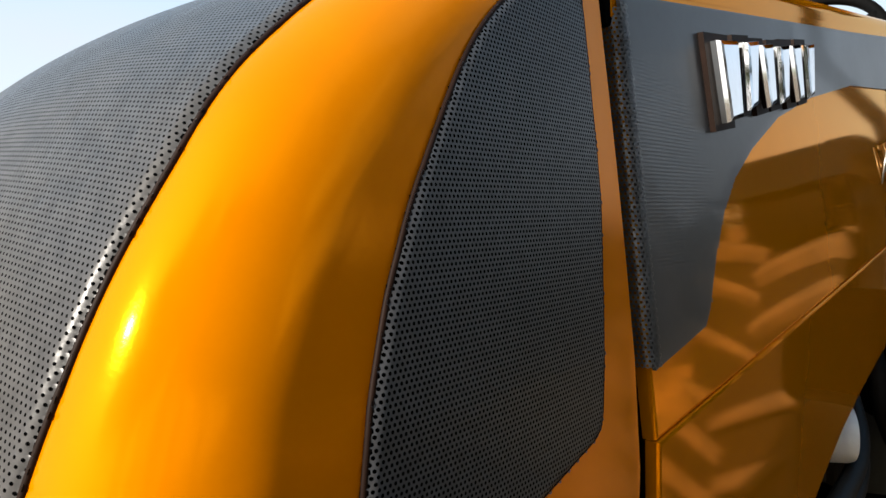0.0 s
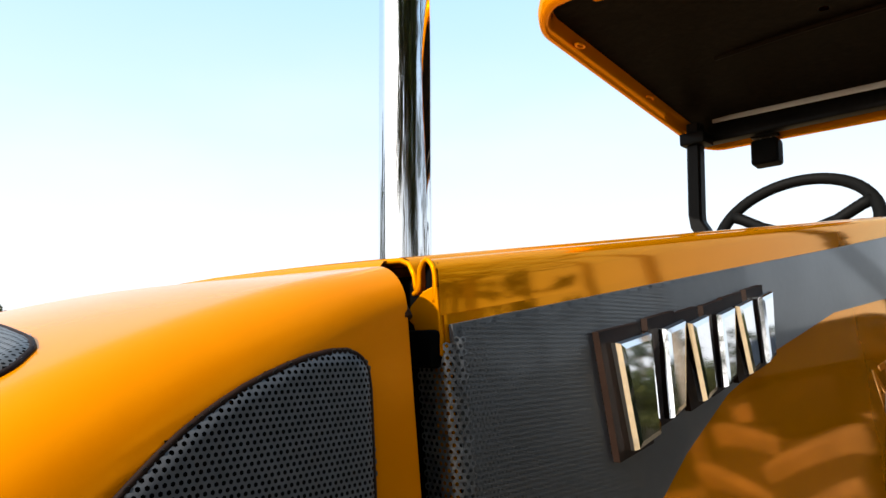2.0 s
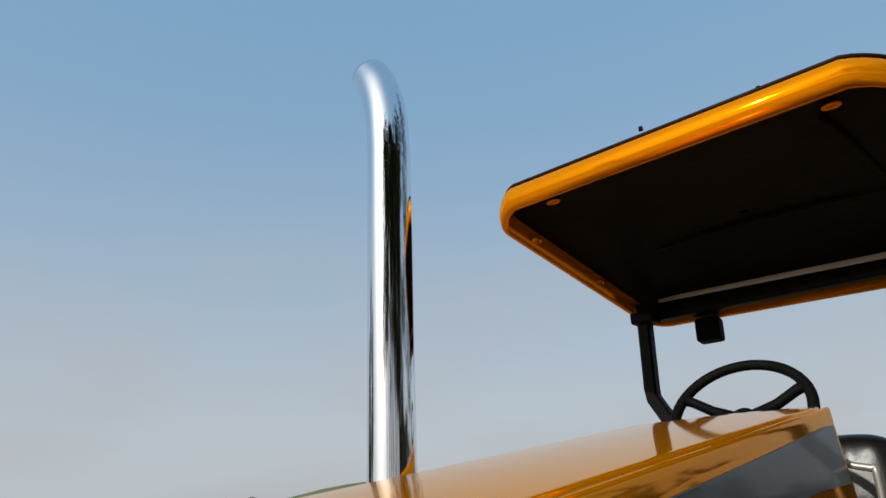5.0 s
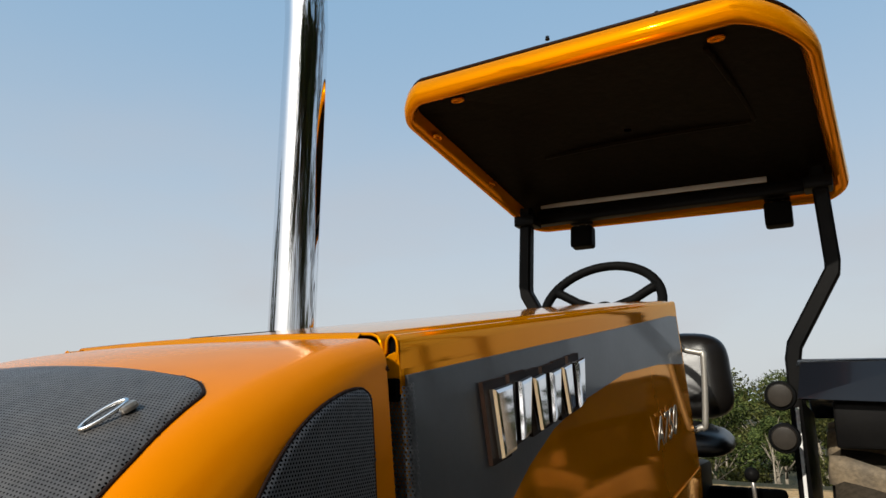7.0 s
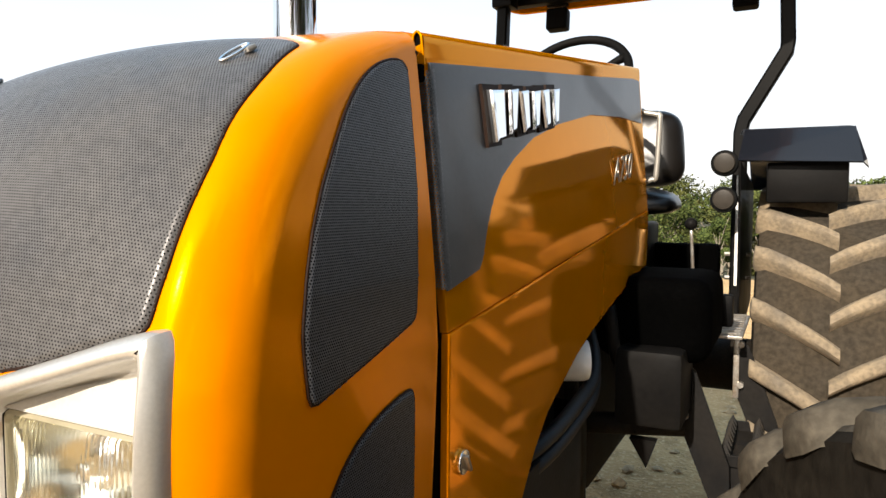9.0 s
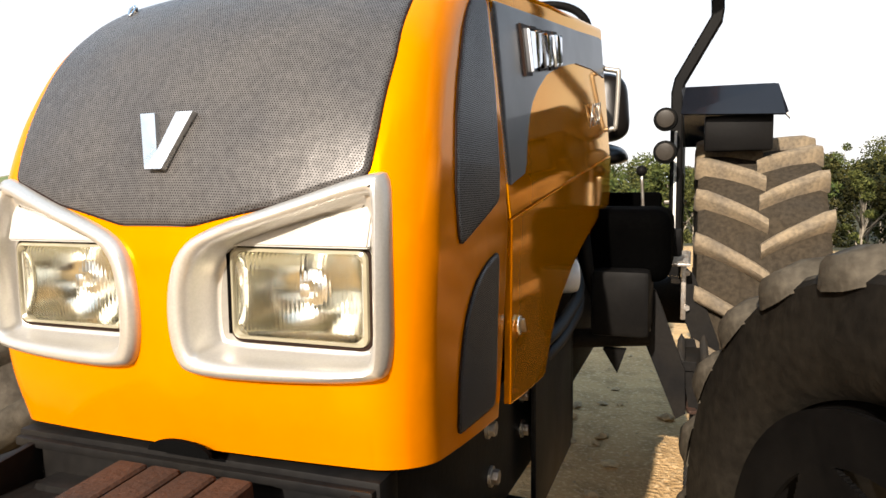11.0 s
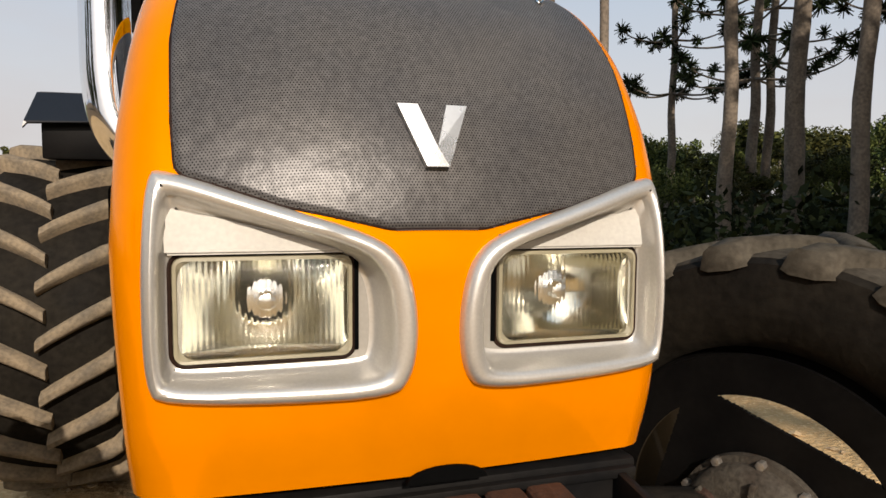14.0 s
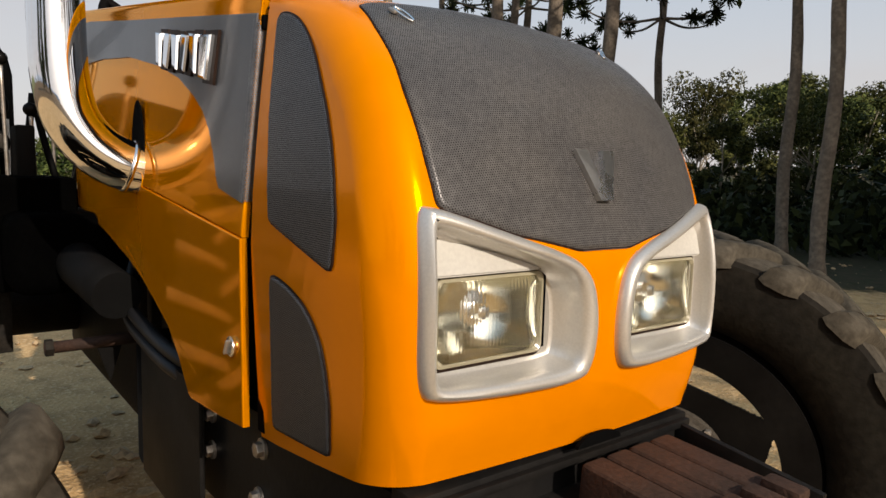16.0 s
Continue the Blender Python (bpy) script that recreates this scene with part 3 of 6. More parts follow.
def build_wheel(name, radius, width, rim_radius, lugs, lug_h, hub_r, tyre_mat, lug_mat, sweep, lug_w, m, label, inboard=False):
    """A wheel about the x axis at the pose m: rim with dished disc, tyre, and one object for each lug."""
    h = width / 2
    rp = [(rim_radius * 1.04, -h * .78), (rim_radius * 1.03, -h * .72), (rim_radius * .93, -h * .66), (rim_radius * .90, -h * .2), (rim_radius * .86, h * .3), (rim_radius * .93, h * .66),
          (rim_radius * 1.03, h * .72), (rim_radius * 1.04, h * .78)]
    rim = spin(rp, 48)
    wheel = attach(name, rim, BLACK, tractor, label)
    wheel.matrix_basis = m
    R = radius - lug_h
    side_w = h * 1.0
    tp = [(rim_radius * 1.03, -h * .80), (rim_radius * 1.10, -h * .93), (rim_radius + (R - rim_radius) * .5, -side_w * 1.02), (R * .955, -side_w * .97), (R * .985, -h * .86),
          (R * .998, -h * .5), (R, 0), (R * .998, h * .5), (R * .985, h * .86), (R * .955, side_w * .97), (rim_radius + (R - rim_radius) * .5, side_w * 1.02), (rim_radius * 1.10, h * .93),
          (rim_radius * 1.03, h * .80)]
    attach("tyre", spin(tp, 72, closed=True), tyre_mat, wheel)
    if inboard:      # dusty tread band between the lugs, painted paler for the sun on it
        attach("tread", spin([(R * .975, -h * .90), (R * .9865, -h * .86), (R * 1.0015, -h * .5), (R * 1.0035, 0), (R * 1.0015, h * .5), (R * .9865, h * .86), (R * .975, h * .90)], 72), TREAD, wheel, "dusty worn tread with sunlight in its colour")
    # disc with openings shaped like segments; on the front wheels it sits at the inner face
    nr, na = (60, 400) if inboard else (54, 216)
    disc_out = rim_radius * (1.0 if inboard else 0.95)
    gaps = FRONT_GAPS if inboard else REAR_GAPS
    dv, df = [], []
    for i in range(nr + 1):
        r = hub_r + (disc_out - hub_r) * i / nr
        x = -0.185 + 0.012 * (1 - i / nr) if inboard else h * (0.25 + 0.30 * i / nr)
        step_r, ring_r = (disc_out - hub_r) / nr, r
        for k in range(na):
            a = 2 * math.pi * k / na
            r = ring_r
            for c, lo, hi in gaps:      # draw the grid on to the openings' straight edges
                turn = (math.degrees(a) - c + 180) % 360 - 180
                if abs(turn) < 50 and r < rim_radius * hi + step_r:
                    chord = rim_radius * lo / math.cos(radians(turn))
                    if abs(r - chord) < step_r * 0.5:
                        r = chord
                if abs(turn) < 60 and abs(r - rim_radius * hi) < step_r * 0.5:
                    r = rim_radius * hi
            dv.append((x, -r * math.cos(a), r * math.sin(a)))
    for i in range(nr):
        r = hub_r + (disc_out - hub_r) * (i + .5) / nr
        for k in range(na):
            ang = 360 * (k + .5) / na
            if any(r < rim_radius * hi and abs((ang - c + 180) % 360 - 180) < 60 and r * math.cos(radians(ang - c)) > rim_radius * lo for c, lo, hi in gaps):
                continue
            df.append((i * na + k, i * na + (k + 1) % na, (i + 1) * na + (k + 1) % na, (i + 1) * na + k))
    df.append(tuple(range(na))[::-1])
    disc = bmesh.new()
    tmp = mesh_data("disc", dv, df)
    disc.from_mesh(tmp)
    bpy.data.meshes.remove(tmp)
    bmesh.ops.solidify(disc, geom=disc.faces[:], thickness=0.010)
    attach("wheel_disc", disc, BLACK, wheel)
    if inboard:
        # cast hub reduction on the inner face: stepped drum, bosses, ribs and flange bolts
        attach("hub", spin([(0.001, -0.268), (0.048, -0.268), (0.055, -0.262), (0.062, -0.252), (0.105, -0.247), (0.128, -0.240), (0.140, -0.228), (0.143, -0.208), (0.156, -0.205), (0.158, -0.188), (0.157, -0.178)], 56),
               HUB_CAST, wheel, "dirty cast hub reduction with bosses and bolts")
        for k in range(3):
            a = radians(30 + 120 * k)
            at = pose(-0.250, -0.094 * math.cos(a), 0.094 * math.sin(a), 0, -90, 0)
            boss = cyl(0.034, 0.029, 0.026, at, 24, 0.004)
            cyl(0.018, 0.016, 0.032, at, 18, 0.003, boss)
            attach("hub_boss", boss, RUST, wheel, "rusty round boss")
        for k in range(6):
            rib = box(0.016, 0.070, 0.012, pose(0, 0, 0, -60 * k - 20, 0, 0) @ pose(-0.252, -0.088, 0), 0.003)
            attach("hub_rib", rib, HUB_CAST, wheel)
        for k in range(10):
            a = 2 * math.pi * (k + .3) / 10
            attach("bolt", cyl(0.010, 0.010, 0.020, pose(-0.212, -0.149 * math.cos(a), 0.149 * math.sin(a), 0, -90, 0), 6, 0.001), STEEL, wheel)
    else:
        attach("hub", cyl(hub_r * .95, hub_r * .8, 0.16, pose(-h * .15, 0, 0, 0, -90, 0), 28, 0.008), CAST, wheel, "dirty cast hub with bolts")
        for k in range(8):
            a = 2 * math.pi * k / 8
            attach("bolt", cyl(0.012, 0.012, 0.02, pose(-h * .15 - 0.085, -hub_r * .62 * math.cos(a), hub_r * .62 * math.sin(a), 0, -90, 0), 6), CAST, wheel)
    # lugs: bars that sweep from the middle to the shoulder
    for s in (-1, 1):
        bm = bmesh.new()
        secs = []
        for k in range(7):
            f = k / 6
            x = s * h * (-0.06 + 1.06 * f)
            a = radians(sweep) * f ** 0.9
            base = R * (1.0 - 0.012 * max(0, f - .75) * 4) - 0.006
            top = radius - (0.014 if f > .9 else 0.0) - (0.004 if k == 0 else 0)
            half = lug_w / 2 * (0.9 + 0.25 * f)
            ring = []
            for rr, hw in ((base - .02, half * 1.35), (top - 0.010, half * 1.05), (top, half * .62)):
                ring.append((rr, a - hw / rr))
            for rr, hw in ((top, half * .62), (top - 0.010, half * 1.05), (base - .02, half * 1.35)):
                ring.append((rr, a + hw / rr))
            secs.append([bm.verts.new((x, -rr * math.cos(aa), rr * math.sin(aa))) for rr, aa in ring])
        # shoulder end runs down the sidewall
        a = radians(sweep) * 1.04
        secs.append([bm.verts.new((s * h * 1.035, -rr * math.cos(a + d), rr * math.sin(a + d))) for rr, d in
                     ((R * .93, -lug_w * .42 / R), (R * .965, -lug_w * .38 / R), (R * .972, -lug_w * .3 / R), (R * .972, lug_w * .3 / R), (R * .965, lug_w * .38 / R), (R * .93, lug_w * .42 / R))])
        for i in range(len(secs) - 1):
            for k in range(5):
                bm.faces.new((secs[i][k], secs[i][k + 1], secs[i + 1][k + 1], secs[i + 1][k]))
        bm.faces.new(secs[0])
        bm.faces.new(secs[-1][::-1])
        bmesh.ops.recalc_face_normals(bm, faces=bm.faces[:])
        smooth_by_angle(bm, 50)
        me = bpy.data.meshes.new("lug")
        bm.to_mesh(me)
        bm.free()
        me.materials.append(lug_mat)
        for k in range(lugs):
            ob = new("lug", me)
            ob.parent = wheel
            ob.matrix_basis = pose(0, 0, 0, -(360 / lugs) * (k + (0.5 if s > 0 else 0)))
    return wheel


MIRROR = Matrix.Diagonal((-1, 1, 1, 1))
for side in (1, -1):
    flip = Matrix.Identity(4) if side > 0 else MIRROR
    build_wheel("rear_wheel", 0.748, 0.47, 0.40, 22, 0.048, 0.17, DUSTY if side > 0 else RUBBER, LUG_DUST, 11.5, 0.047,
                pose(side * 0.83, 2.72, 0.843) @ flip, "large rear wheel with dusty lugged tyre")
    build_wheel("front_wheel", 0.605, 0.40, 0.365, 21, 0.027, 0.12, RUBBER, WORN, 13, 0.062,
                (pose(0.998, 0.49, 0.702, 0, 0, 26) if side > 0 else pose(-0.985, 0.53, 0.702, 0, 0, 36)) @ flip, "steered front wheel with worn black tyre", inboard=True)

# ---- exhaust ----
PX, PY = -0.456, 1.078
path = curve_points([(-0.265, PY - 0.02, 1.440), (-0.30, PY - 0.018, 1.441), (-0.345, PY - 0.014, 1.453), (-0.395, PY - 0.008, 1.488), (-0.434, PY - 0.003, 1.545), (-0.452, PY, 1.63), (PX, PY, 1.75), (PX, PY, 2.1), (PX, PY, 2.56)], 8)
path += curve_points([(PX, PY, 2.585), (PX - 0.006, PY + 0.001, 2.665), (PX - 0.022, PY + 0.005, 2.745), (PX - 0.048, PY + 0.010, 2.815), (PX - 0.082, PY + 0.016, 2.870)], 6)
radii = [0.0575 if p.z < 1.6 else lerp(p.z, [1.6, 1.8], [0.0575, 0.0555]) for p in path]
attach("exhaust_pipe", tube(path, radii, 32), CHROME, tractor, "polished chrome exhaust stack with curved tip")

# ---- front details ----
def skin_y(x, z):
    """Depth of the nose's skin at x, z on its front."""
    lo, hi = _ang[0], _ang[-1]
    for _ in range(26):
        mid = (lo + hi) / 2
        if nose_point(x, mid).z < z:
            lo = mid
        else:
            hi = mid
    return nose_point(x, (lo + hi) / 2).y


def grow(poly, d):
    """The outline moved inward by d along its local normal."""
    n, out = len(poly), []
    c = Vector((sum(p[0] for p in poly) / n, sum(p[1] for p in poly) / n))
    for i in range(n):
        a, b = Vector(poly[i - 1]), Vector(poly[(i + 1) % n])
        t = (b - a).normalized()
        nn = Vector((-t.y, t.x))
        p = Vector(poly[i])
        if nn.dot(c - p) < 0:
            nn = -nn
        out.append(tuple(p + nn * d))
    return out


def rounded_rect(x0, x1, z0, z1, r, n=5):
    pts = []
    for cx, cz, a0 in ((x1 - r, z0 + r, -90), (x1 - r, z1 - r, 0), (x0 + r, z1 - r, 90), (x0 + r, z0 + r, 180)):
        for k in range(n + 1):
            a = radians(a0 + 90 * k / n)
            pts.append((cx + r * math.cos(a), cz + r * math.sin(a)))
    return pts


def loft(loops, closed_end=False):
    bm = bmesh.new()
    rings = [[bm.verts.new(p) for p in lp] for lp in loops]
    n = len(rings[0])
    for i in range(len(rings) - 1):
        for k in range(n):
            bm.faces.new((rings[i][k], rings[i][(k + 1) % n], rings[i + 1][(k + 1) % n], rings[i + 1][k]))
    if closed_end:
        bm.faces.new(rings[-1])
    bmesh.ops.recalc_face_normals(bm, faces=bm.faces[:])
    smooth_by_angle(bm, 42)
    return bm


def glass_material():
    m = bpy.data.materials.new("fluted_headlamp_glass")
    m.use_nodes = True
    n, l = m.node_tree.nodes, m.node_tree.links
    b = n["Principled BSDF"]
    b.inputs["Base Color"].default_value = (0.97, 0.97, 0.90, 1)
    b.inputs["Roughness"].default_value = 0.04
    b.inputs["Transmission Weight"].default_value = 1.0
    b.inputs["IOR"].default_value = 1.35
    co = n.new("ShaderNodeTexCoord")
    w = n.new("ShaderNodeTexWave")
    w.wave_type, w.bands_direction = 'BANDS', 'X'
    w.inputs["Scale"].default_value = 56
    w.inputs["Distortion"].default_value = 1.2
    w.inputs["Detail Scale"].default_value = 6
    bp = n.new("ShaderNodeBump")
    bp.inputs["Strength"].default_value, bp.inputs["Distance"].default_value = 0.16, 0.003
    l.new(co.outputs["Object"], w.inputs["Vector"])
    l.new(w.outputs["Fac"], bp.inputs["Height"])
    l.new(bp.outputs[0], b.inputs["Normal"])
    return m


GLASS = glass_material()
REFLECTOR = material("lamp_reflector", (0.80, 0.78, 0.70), 0.12, metal=1.0, vary=0.04, scale=14, fine=60, rough_vary=0.08)
CREAM = material("lamp_edge", (0.25, 0.225, 0.155), 0.16, vary=0.08, scale=20)
DARK_GREY = material("dark_grey_paint", (0.0055, 0.0055, 0.0058), 0.5, vary=0.2, scale=9, fine=80, bump=0.05, second=(0.011, 0.0095, 0.008), amount=0.4, spec=0.09)

EMBLEM_METAL = material("emblem_metal", (0.74, 0.74, 0.73), 0.28, metal=1.0, vary=0.04, scale=30, fine=160, rough_vary=0.08)
OUTER_S, INNER_S = chaikin(BEZEL, 2), chaikin(INNER, 2)
RECESS = 0.013
for side in (1, -1):
    def put(poly, off, side=side):
        """Points of an outline lifted off the skin towards the front."""
        return [Vector((side * x + 0.008, skin_y(x, z) - off, z)) for x, z in poly]

    def flat(poly, y, side=side):
        return [Vector((side * x + 0.006, y, z)) for x, z in poly]
    in2 = grow(INNER_S, 0.004)
    def part_way(k):
        return [(a[0] * (1 - k) + b[0] * k, a[1] * (1 - k) + b[1] * k) for a, b in zip(OUTER_S, INNER_S)]
    loops = [put(OUTER_S, -0.008), put(OUTER_S, 0.002), put(grow(OUTER_S, 0.0015), 0.008), put(grow(OUTER_S, 0.005), 0.0130), put(grow(OUTER_S, 0.009), 0.0150), put(part_way(0.50), 0.0140),
             put(part_way(0.64), 0.0105), put(part_way(0.73), 0.0050), put(part_way(0.78), -0.001), flat(grow(INNER_S, 0.000), RECESS - 0.007), flat(grow(INNER_S, 0.003), RECESS - 0.0045), flat(grow(INNER_S, 0.008), RECESS - 0.004)]
    housing = attach("headlamp_bezel", loft(loops), SILVER, tractor, "silver-painted headlamp surround with rounded rim")
    # back plate of the recess, with the lamp's opening
    lamp = rounded_rect(0.0800, 0.2555, 1.219, 1.326, 0.012)
    hole = []
    for x, z in in2:
        dx, dz = x - 0.166, z - 1.2735
        k = min(0.080 / max(1e-6, abs(dx)), 0.050 / max(1e-6, abs(dz)))
        hole.append((0.166 + dx * k, 1.2735 + dz * k))
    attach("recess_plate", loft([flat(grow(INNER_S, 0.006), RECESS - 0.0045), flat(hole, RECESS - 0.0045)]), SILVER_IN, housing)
    # sloped silver brow above the lamp
    brow = [(0.088, 1.3275), (0.260, 1.3275), (0.262, 1.376), (0.172, 1.3530), (0.098, 1.3330)]
    bb = bmesh.new()
    fr = [bb.verts.new((side * x + 0.006, RECESS - 0.006 - 0.011 * (1.368 - z) / 0.04, z)) for x, z in brow]
    bk = [bb.verts.new((side * x + 0.006, RECESS - 0.005, z)) for x, z in brow]
    bb.faces.new(fr)
    for i in range(len(brow)):
        bb.faces.new((fr[i], bk[i], bk[(i + 1) % len(brow)], fr[(i + 1) % len(brow)]))
    bmesh.ops.recalc_face_normals(bb, faces=bb.faces[:])
    bmesh.ops.bevel(bb, geom=[ed for ed in bb.edges if all(f in bb.faces for f in ed.link_faces) and len(ed.link_faces) == 2], offset=0.0025, segments=2, affect='EDGES')
    attach("brow_panel", bb, SILVER_DULL, housing)
    # lamp: cream edge frame, reflector bowl, fluted glass, bulb
    window = rounded_rect(0.0855, 0.2500, 1.2240, 1.3210, 0.017)
    frame_loops = [flat(lamp, RECESS - 0.004), flat(grow(lamp, 0.0015), RECESS - 0.010), flat(grow(lamp, 0.005), RECESS - 0.0115), flat(window, RECESS - 0.0085), flat(window, RECESS + 0.010)]
    unit = attach("headlamp", loft(frame_loops), CREAM, tractor, "rectangular fluted glass headlamp")
    # recess shade beside the lamp, put in as a black strip
    attach("lamp_gap", box(0.005, 0.004, 0.096, pose(0.006 + side * 0.0765, RECESS - 0.0055, 1.2725), 0.0012), VOID, housing, "black strip for the shade in the gap beside the lamp")
    attach("lamp_gasket", tube(flat(grow(lamp, -0.0015), RECESS - 0.005), 0.0024, 6, closed=True), GASKET, unit)
    refl = bmesh.new()
    nx, nz = 40, 26
    x0, x1, z0, z1 = 0.0840, 0.2515, 1.2230, 1.3220
    xm, zm = (x0 + x1) / 2, (z0 + z1) / 2

    def bowl(x, z):
        dx, dz = (x - xm) / 0.094, (z - zm) / 0.094
        edge = min(1.0, (0.0838 - abs(x - xm)) / 0.004, (0.0496 - abs(z - zm)) / 0.003)
        return RECESS + 0.002 + max(0.0, edge) * 0.066 * max(0.0, 1 - dx * dx - dz * dz)
    gv = [[refl.verts.new((0.006 + side * (x0 + (x1 - x0) * i / nx), bowl(x0 + (x1 - x0) * i / nx, z0 + (z1 - z0) * j / nz), z0 + (z1 - z0) * j / nz)) for j in range(nz + 1)] for i in range(nx + 1)]
    for i in range(nx):
        for j in range(nz):
            refl.faces.new((gv[i][j], gv[i + 1][j], gv[i + 1][j + 1], gv[i][j + 1])).smooth = True
    attach("reflector", refl, REFLECTOR, unit)
    def inset(d):
        return rounded_rect(0.0800 + d, 0.2555 - d, 1.219 + d, 1.326 - d, 0.010)
    gl = [flat(inset(0.005), RECESS - 0.006), flat(inset(0.010), RECESS - 0.0098), flat(inset(0.026), RECESS - 0.0118)]
    g_ob = attach("lens", loft(gl, True), GLASS, unit, "fluted clear lamp glass")
    g_ob.visible_shadow = False
    bulb = cyl(0.011, 0.009, 0.034, pose(0.006 + side * 0.166, RECESS + 0.034, 1.276, 90, 0, 0), 16, 0.003)
    attach("bulb", bulb, CHROME_DULL, unit)
    cap = cyl(0.020, 0.020, 0.004, pose(0.006 + side * 0.166, RECESS + 0.050, 1.276, 90, 0, 0), 24, 0.001)
    attach("bulb_seat", cap, CHROME_DULL, unit)

# emblem on the grille: two slanted plates that meet at the foot
EMBLEM = [(-0.0378, 1.478), (-0.0163, 1.478), (0.0008, 1.433), (0.0150, 1.478), (0.0378, 1.478), (0.0118, 1.413), (-0.0122, 1.413)]
em = bmesh.new()
fr = [em.verts.new((x + 0.009, skin_y(x, z) - 0.0135, z + 0.002)) for x, z in EMBLEM]
bk = [em.verts.new((x + 0.009, skin_y(x, z) - 0.004, z)) for x, z in EMBLEM]
em.faces.new((fr[0], fr[1], fr[2], fr[6]))
em.faces.new((fr[2], fr[5], fr[6]))
em.faces.new((fr[2], fr[3], fr[4], fr[5]))
for i in range(7):
    em.faces.new((fr[i], bk[i], bk[(i + 1) % 7], fr[(i + 1) % 7]))
bmesh.ops.recalc_face_normals(em, faces=em.faces[:])
attach("emblem", em, EMBLEM_METAL, tractor, "brushed chrome emblem plate")

# wire catches at the top of the grille
for side in (1, -1):
    s_mid = arc_of(1.654)
    ring_pts = []
    for k in range(28):
        a = 2 * math.pi * k / 28
        u, v = 0.0055 * math.sin(a), 0.0165 * math.cos(a)
        ring_pts.append(nose_skin(0.009 + side * (0.197 + 0.35 * v) + u * side, s_mid + v * 0.9 + u * 0.3, 0.009 + 0.003 * math.cos(a)))
    catch = attach("wire_catch", tube(ring_pts, 0.0016, 8, closed=True), CHROME_DULL, tractor, "bent wire grille catch")
    c = nose_skin(0.009 + side * 0.206, s_mid + 0.013, 0.008)
    attach("catch_block", box(0.011, 0.012, 0.006, Matrix.Translation(c) @ pose(0, 0, 0, 32, 0, -side * 20), 0.003), STEEL, catch)

# notch under the nose as a black shade sheet, front plate, ballast weights and carrier
attach("starting_notch", prism([Vector((0.022 + 0.045 * math.cos(radians(a)), -0.0215, 1.083 + 0.016 * math.sin(radians(a)))) for a in range(0, 181, 15)], (0, 0.006, 0)), VOID, tractor, "crank notch under the nose, its shade a black sheet")
plate = attach("front_plate", box(0.54, 0.05, 0.10, pose(0, 0.030, 1.022), 0.006), DARK_GREY, tractor, "dark grey front support plate")
attach("plate_lip", box(0.53, 0.018, 0.012, pose(0, 0.004, 1.058), 0.003), DARK_GREY, plate)
carrier = attach("weight_carrier", box(0.50, 0.17, 0.05, pose(0.01, -0.085, 0.985), 0.006), DARK_GREY, tractor, "dark steel weight carrier")
for x in (-0.235, 0.245):
    attach("carrier_cheek", box(0.012, 0.24, 0.075, pose(x, -0.10, 1.008, 8, 0, 0), 0.003), DARK_GREY, carrier)
for k in range(4):
    w = bmesh.new()
    box(0.044, 0.20, 0.10, pose(-0.021 + 0.0478 * k, -0.140, 1.022, 4, 0, 0), 0.008, 3, w)
    box(0.030, 0.05, 0.03, pose(-0.021 + 0.0478 * k, -0.225, 1.064, 4, 0, 0), 0.006, 2, w)
    attach("ballast_weight", w, RUST, tractor, "rust-brown iron ballast weight")

